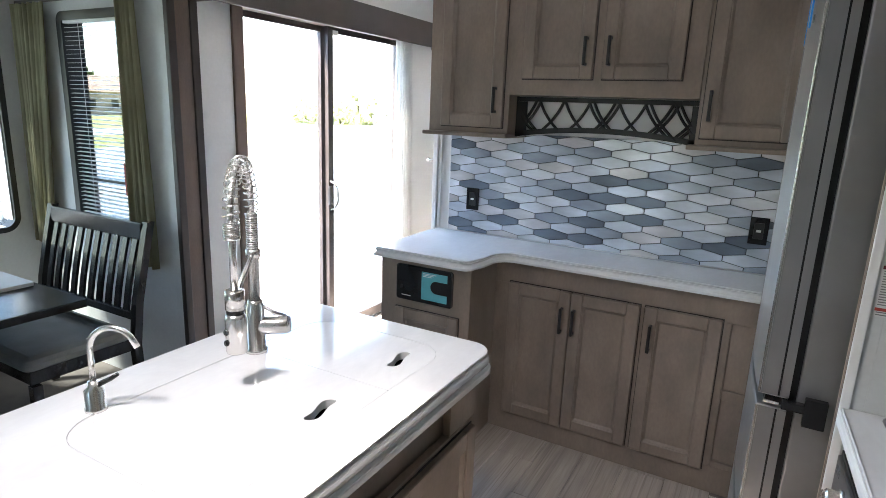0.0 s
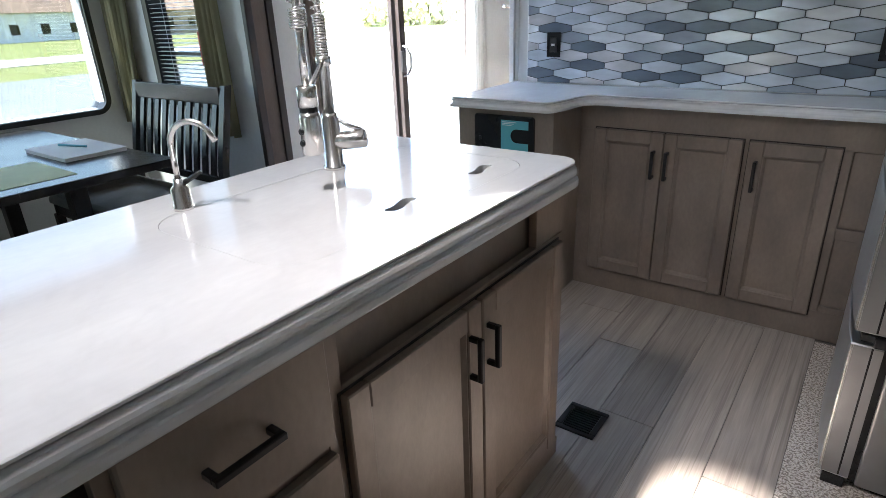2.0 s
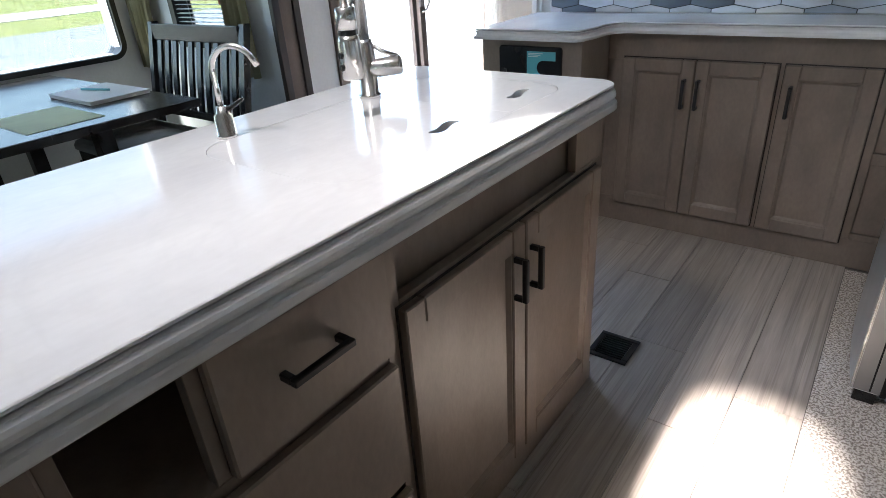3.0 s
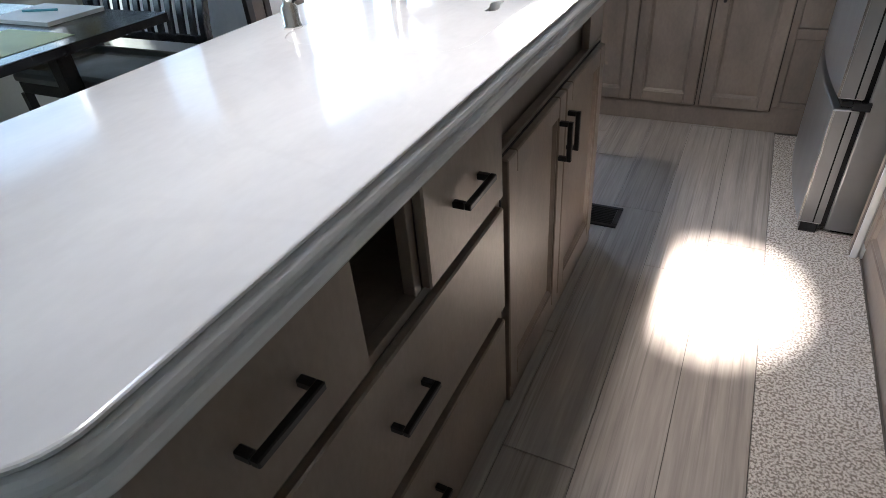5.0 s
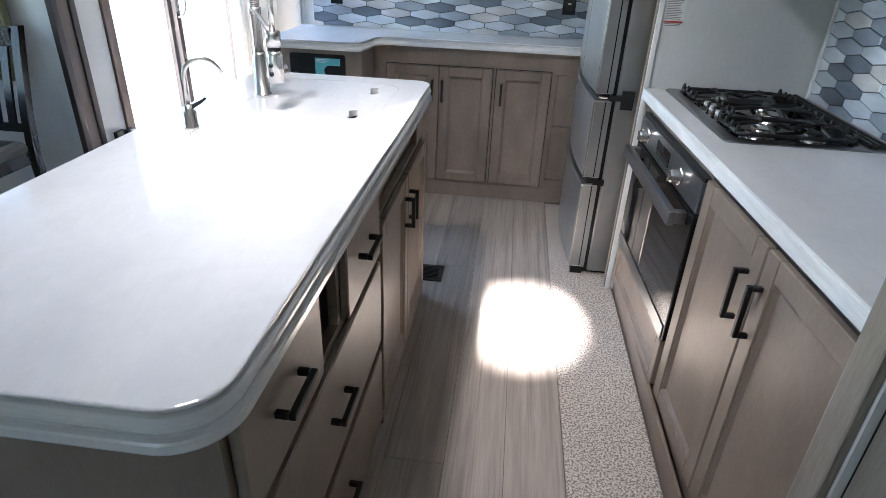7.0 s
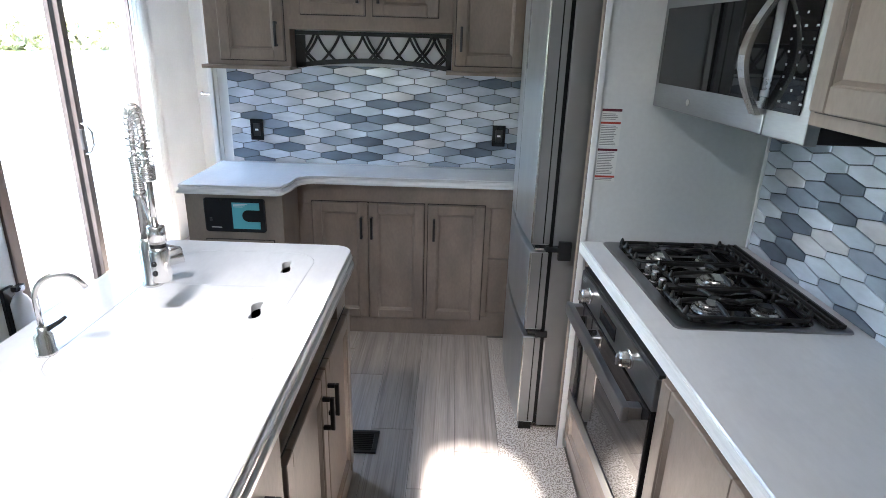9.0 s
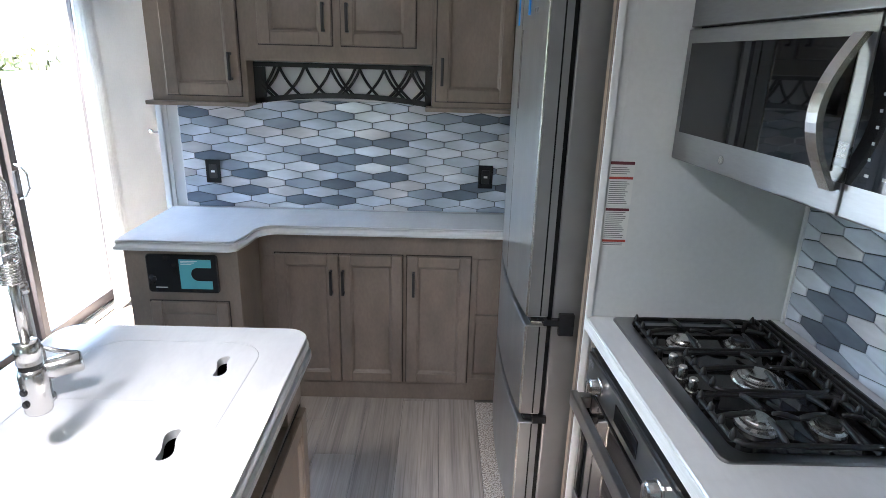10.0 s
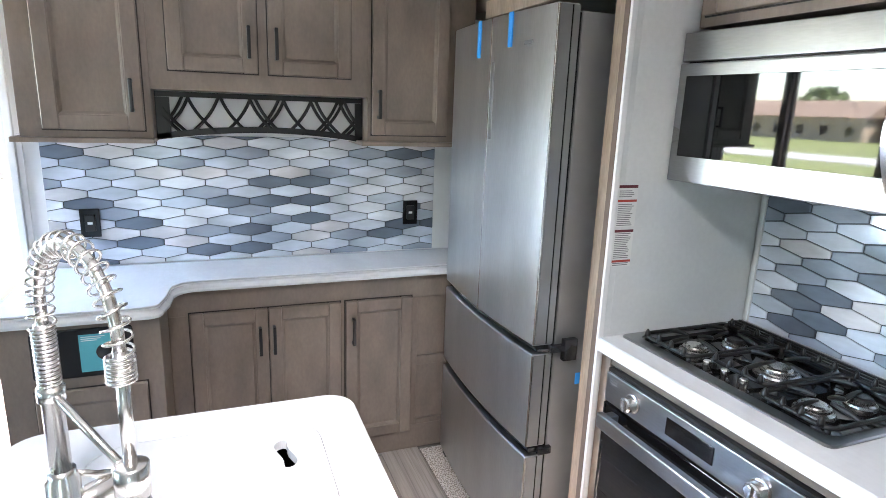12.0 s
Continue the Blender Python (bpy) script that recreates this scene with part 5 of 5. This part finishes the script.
INKRED = mat("dark_red_print", (0.13, 0.02, 0.03), rough=0.6, vary=0.05)
warning_labels()


DOORWOOD = mat("grey_taupe_door_wood", (0.29, 0.255, 0.215), rough=0.45, vary=0.08, scale=5, stretch=(3, 3, 0.4), fine=0.18, fscale=60, bump=0.1)


def passage_door():
    d = thing("door_2", "pale wooden passage door with a round steel knob, closed", "door", (0.5, -0.4, 0), kind="structure")
    x0, x1 = 0.467, 0.552
    for y0, y1, za, zb in ((-0.028, 0.034, 0.0, 2.06), (-0.83, -0.768, 0.0, 2.06), (-0.767, -0.029, 2.003, 2.06)):
        under(part("casing", B(x0 - 0.006, x1, y0, y1, za, zb, 0.005), DOORWOOD), d)
    under(part("leaf", B(0.487, 0.527, -0.754, -0.040, 0.01, 1.995, 0.003), DOORWOOD), d)
    k = under(part("door_knob", L((0.487, -0.085, 1.085), (-1, 0, 0), [(0, 0.034), (0.006, 0.034), (0.008, 0.015), (0.034, 0.015), (0.037, 0.025), (0.043, 0.0285), (0.078, 0.0305), (0.083, 0.0285), (0.0835, 0.021), (0.081, 0.002)], 28), STEEL, None, "brushed steel door knob", smooth=True), d)
    # black strip added so the gap beside the leaf stays dark
    under(part("door_gasket", B(0.489, 0.520, -0.0394, -0.0288, 0.011, 1.994), PLASTIC, None, "black strip painted as shade in the door gap"), d)
    under(part("strike", B(0.478, 0.4865, -0.0385, -0.0300, 1.06, 1.13, 0.001), CHROME, None, "steel strike plate"), d)


passage_door()

# floor fittings
tagged(part("carpet_strip", B(0.205, 0.4815, -3.0, 2.62, -0.005, 0.006, 0.002), CARPET), "speckled beige carpet strip along the cabinets", "carpet", kind="structure")


def floor_vent():
    f = thing("floor_vent", "black metal floor register beside the island", "vent", (-0.38, 1.68, 0))
    x0, x1, y0, y1 = -0.435, -0.300, 1.600, 1.745
    fr = bmesh.new()
    for b in ((x0, x1, y0, y0 + 0.018), (x0, x1, y1 - 0.018, y1), (x0, x0 + 0.02, y0 + 0.0185, y1 - 0.0185), (x1 - 0.02, x1, y0 + 0.0185, y1 - 0.0185)):
        box(fr, *b, -0.004, 0.006, 0.002, 1)
    under(part("frame", fr, BLACK), f)
    under(part("damper", B(x0 + 0.0205, x1 - 0.0205, y0 + 0.0185, y1 - 0.0185, -0.004, 0.0005), PLASTIC), f)
    for k in range(9):
        yy = y0 + 0.024 + k * 0.0118
        under(part("slat", B(x0 + 0.0205, x1 - 0.0205, yy, yy + 0.005, 0.001, 0.005), BLACK), f)


floor_vent()


# ---- outside ----
GROUND = -0.95
GRAVEL = mat("pale_gravel", (0.17, 0.185, 0.19), rough=0.95, vary=0.1, scale=0.3, fine=0.25, fscale=8)
GRASS = mat("grass", (0.125, 0.155, 0.030), rough=0.95, colour2=(0.16, 0.165, 0.055), scale=0.4, fine=0.4, fscale=6)
ASPHALT = mat("pale_road", (0.34, 0.33, 0.32), rough=0.9, vary=0.08, scale=0.3)
ROOF = mat("brown_shingles", (0.22, 0.15, 0.11), rough=0.9, vary=0.15, scale=1)
SIDING = mat("white_siding", (0.74, 0.74, 0.72), rough=0.7, vary=0.04)
SLATE = mat("blue_grey_siding", (0.36, 0.41, 0.46), rough=0.7, vary=0.05)
BRICK = mat("tan_brick_wall", (0.40, 0.30, 0.22), rough=0.9, vary=0.15, scale=2)
LEAF = mat("foliage", (0.09, 0.13, 0.03), rough=0.8, vary=0.3, scale=0.8)
LEAF_Y = mat("spring_foliage", (0.40, 0.40, 0.22), rough=0.8, vary=0.25, scale=0.8)
BARK = mat("bark", (0.10, 0.08, 0.06), rough=0.95, vary=0.2)

tagged(part("ground", B(-900, 900, -900, 900, GROUND - 0.5, GROUND), GRASS), "grass reaching to the horizon", "ground", kind="structure")
tagged(part("pavement", B(-29, 24, -60, 60, GROUND + 0.002, GROUND + 0.03), GRAVEL), "pale gravel lot outside", "ground", kind="structure")
tagged(part("road", B(-47, -39, -400, 400, GROUND + 0.002, GROUND + 0.03), ASPHALT), "pale road beyond the grass", "road", kind="structure")


def house(x, y, w, d, h, rise, wallm, label):
    """A far house whose long side w runs along y; its roof ridge too."""
    c = thing("house", label, "house", (x, y, GROUND))
    z = GROUND
    under(part("wall", B(x - d / 2, x + d / 2, y - w / 2, y + w / 2, z, z + h), wallm), c)
    bm = bmesh.new()
    o = 0.5
    a = [bm.verts.new((x + sx * (d / 2 + o), y + sy * (w / 2 + o), z + h + 0.02)) for sx, sy in ((-1, -1), (1, -1), (1, 1), (-1, 1))]
    r = [bm.verts.new((x, y + sy * (w / 2 + o), z + h + rise)) for sy in (-1, 1)]
    bm.faces.new(a[::-1])
    bm.faces.new((a[0], a[1], r[0]))
    bm.faces.new((a[2], a[3], r[1]))
    bm.faces.new((a[1], a[2], r[1], r[0]))
    bm.faces.new((a[3], a[0], r[0], r[1]))
    under(part("roof", bm, ROOF), c)
    n = max(2, int(w / 3))
    for k in range(n):
        yy = y - w / 2 + w * (k + 0.5) / n
        under(part("window", B(x + d / 2 - 0.05, x + d / 2 + 0.06, yy - 0.5, yy + 0.5, z + 0.9, z + 2.1), DARKGLASS), c)
    return c


house(-92, 33, 14, 9, 3.4, 4.0, SIDING, "white farmhouse with a brown roof beyond the road")
house(-96, 17, 9, 8, 3.0, 3.4, SIDING, "pale house with a brown roof beyond the road")
house(-93, 6, 7, 8, 2.8, 2.0, SLATE, "low blue-grey garage with a brown roof beyond the road")
house(-95, 26, 6, 7, 2.8, 2.2, SLATE, "small blue-grey house with a brown roof beyond the road")
house(-90, 52, 20, 10, 3.2, 2.4, BRICK, "low brick house with a brown roof beyond the road")
house(-100, -22, 16, 9, 3.2, 2.8, BRICK, "brick house with a brown roof beyond the road")
house(-96, 72, 18, 10, 3.2, 2.6, SIDING, "pale house with a brown roof beyond the road")


def clump_tree(name, x, y, h, r, leafm, seed, label, leaves=260, trunk=True):
    rnd = random.Random(seed)
    c = thing(name, label, "tree" if trunk else "bush", (x, y, GROUND))
    if trunk:
        bm = T([(x, y, GROUND), (x + 0.1, y, GROUND + h * 0.35), (x, y + 0.1, GROUND + h * 0.8)], [0.22, 0.16, 0.05], 7)
        for k in range(5):
            a = k * 1.3
            z = GROUND + h * (0.3 + 0.1 * k)
            tube(bm, [(x, y, z), (x + r * 0.6 * math.cos(a), y + r * 0.6 * math.sin(a), z + h * 0.18)], [0.08, 0.02], 5)
        under(part("trunk", bm, BARK), c)
    bm = bmesh.new()
    for k in range(leaves):
        a, u, q = rnd.random() * math.tau, rnd.random(), rnd.random() ** 0.5
        rr = r * q * (0.35 + 0.75 * math.sin(math.pi * min(1, 0.12 + 0.85 * u)))
        z0 = (0.3 if trunk else 0.02) * h
        p = Vector((x + rr * math.cos(a), y + rr * math.sin(a), GROUND + z0 + (h - z0) * u))
        s = (0.10 + 0.12 * rnd.random()) * r * 0.8
        m = Matrix.LocRotScale(p, Euler((rnd.random() * 6, rnd.random() * 6, rnd.random() * 6)), (s, s * 0.8, s * 0.35))
        vs = [bm.verts.new(m @ Vector(v)) for v in ((-1, -1, 0), (1, -0.8, 0.4), (0.9, 1, -0.3), (-0.8, 0.9, 0.5), (0, 0, 1))]
        for f in ((0, 1, 4), (1, 2, 4), (2, 3, 4), (3, 0, 4)):
            bm.faces.new([vs[i] for i in f])
    under(part("crown", bm, leafm), c)


for k, (x, y, h, r) in enumerate(((-105, 34, 9, 4), (-110, 18, 10, 5), (-104, 58, 8, 4), (-112, 44, 11, 5), (-108, -4, 9, 4.5), (-112, 84, 10, 5), (-106, -34, 9, 4))):
    clump_tree("tree", x, y, h, r, LEAF, k, "leafy green tree behind the far houses")
for k, (x, y, h, r) in enumerate(((-56, 64, 3.4, 3.4), (-52, 69, 4.0, 3.8), (-47, 73, 3.4, 3.4), (-42, 77, 3.8, 3.6), (-37, 80, 3.0, 3.2), (-32, 83, 2.6, 2.8))):
    clump_tree("bush", x, y, h, r, LEAF_Y, 40 + k, "yellow-green bush at the edge of the grass", 420, False)


# ---- pieces: tiles and planks ----
def hex_tiles(wall_name, label, axis, plane, sign, u0, u1, z0, z1, pitch, row, anchor_u, anchor_z, side, skip=()):
    """Wide hexagons with upright short sides, laid row by row; those at the border are cut to it."""
    if axis == "y":
        back = B(u0, u1, min(plane, plane - sign * 0.004), max(plane, plane - sign * 0.004), z0, z1)
    else:
        back = B(min(plane, plane - sign * 0.004), max(plane, plane - sign * 0.004), u0, u1, z0, z1)
    base = tagged(part(wall_name, back, GROUT), label, "backsplash", kind="structure")
    g = 0.0019
    peak = (row - side)
    hw, hs, ht = pitch / 2 - g, side / 2 - g * 0.35, side / 2 + peak - g

    def clip(poly, keep, cut):
        out = []
        for i in range(len(poly)):
            a, b = poly[i - 1], poly[i]
            da, db = keep(a), keep(b)
            if (da >= 0) != (db >= 0):
                t = da / (da - db)
                out.append((a[0] + (b[0] - a[0]) * t, a[1] + (b[1] - a[1]) * t))
            if db >= 0:
                out.append(b)
        return out

    shared = {}
    r0, r1 = math.floor((z0 - anchor_z) / row) - 1, math.ceil((z1 - anchor_z) / row) + 1
    c0, c1 = math.floor((u0 - anchor_u) / pitch) - 1, math.ceil((u1 - anchor_u) / pitch) + 1
    for r in range(r0, r1 + 1):
        for c in range(c0, c1 + 1):
            cu, cz = anchor_u + (c + 0.5 * (r % 2)) * pitch, anchor_z + r * row
            poly = [(cu - hw, cz - hs), (cu, cz - ht), (cu + hw, cz - hs), (cu + hw, cz + hs), (cu, cz + ht), (cu - hw, cz + hs)]
            whole = cu - hw >= u0 and cu + hw <= u1 and cz - ht >= z0 and cz + ht <= z1
            for keep in (lambda p: p[0] - u0, lambda p: u1 - p[0], lambda p: p[1] - z0, lambda p: z1 - p[1]):
                poly = clip(poly, keep, None) if poly else poly
            if len(poly) < 3 or (max(p[0] for p in poly) - min(p[0] for p in poly)) < 0.012 or (max(p[1] for p in poly) - min(p[1] for p in poly)) < 0.008:
                continue
            if whole and "whole" in shared:
                me = shared["whole"]
            else:
                bm = bmesh.new()
                n = len(poly)
                mu, mz = sum(p[0] for p in poly) / n, sum(p[1] for p in poly) / n
                rings = []
                for depth, shrink in ((0.0, 0.0), (0.0035, 0.0), (0.005, 0.0016)):
                    ring = []
                    for u, z in poly:
                        ul = u - cu
                        zl = z - cz
                        k = 1 - shrink / 0.03
                        ul, zl = (mu - cu) + (ul - (mu - cu)) * k, (mz - cz) + (zl - (mz - cz)) * k
                        ring.append(bm.verts.new((ul, sign * depth, zl) if axis == "y" else (sign * depth, ul, zl)))
                    rings.append(ring)
                for ra, rb in zip(rings, rings[1:]):
                    for q in range(n):
                        bm.faces.new((ra[q], ra[(q + 1) % n], rb[(q + 1) % n], rb[q]))
                bm.faces.new(rings[-1])
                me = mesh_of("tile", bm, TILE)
                if whole:
                    shared["whole"] = me
            t = new("tile", me)
            t.parent = base
            t.location = (cu, plane, cz) if axis == "y" else (plane, cu, cz)
            tilt, turn = (random.random() - 0.5) * 0.03, (random.random() - 0.5) * 0.012
            t.rotation_euler = (tilt, 0, turn) if axis == "y" else (0, tilt, turn)


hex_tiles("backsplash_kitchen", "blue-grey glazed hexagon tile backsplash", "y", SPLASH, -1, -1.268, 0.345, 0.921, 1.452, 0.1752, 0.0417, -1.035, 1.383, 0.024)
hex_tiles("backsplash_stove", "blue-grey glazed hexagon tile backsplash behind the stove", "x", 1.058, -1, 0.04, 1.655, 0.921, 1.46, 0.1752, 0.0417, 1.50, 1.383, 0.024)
tagged(part("trim", B(1.048, 1.0640, 1.656, 1.668, 0.921, 1.425, 0.002), WHITE), "white edge trim of the stove tiles", "trim", kind="structure")


def planks():
    w, g = 0.182, 0.0010
    x = 0.204 - w * 14
    k = 0
    rnd = random.Random(5)
    shared = {}
    while x < 0.2:
        y = -3.0 + rnd.random() * -1.0
        while y < 4.7:
            ln = 1.22
            a, b = max(y, -3.0), min(y + ln, 4.7)
            xr = min(x + w, 0.2035)
            if x < LEFT and not -1.2 < (a + b) / 2:
                y += ln
                continue
            if b - a > 0.05:
                key = round(b - a, 3)
                if key not in shared:
                    shared[key] = mesh_of("plank", B(g, w - g, g, (b - a) - g, -0.006, 0.0, 0.0007, 1), PLANK)
                p = new("plank", shared[key])
                p.parent = floor
                p.location = (x, a, 0)
            y += ln
        x += w
        k += 1


planks()
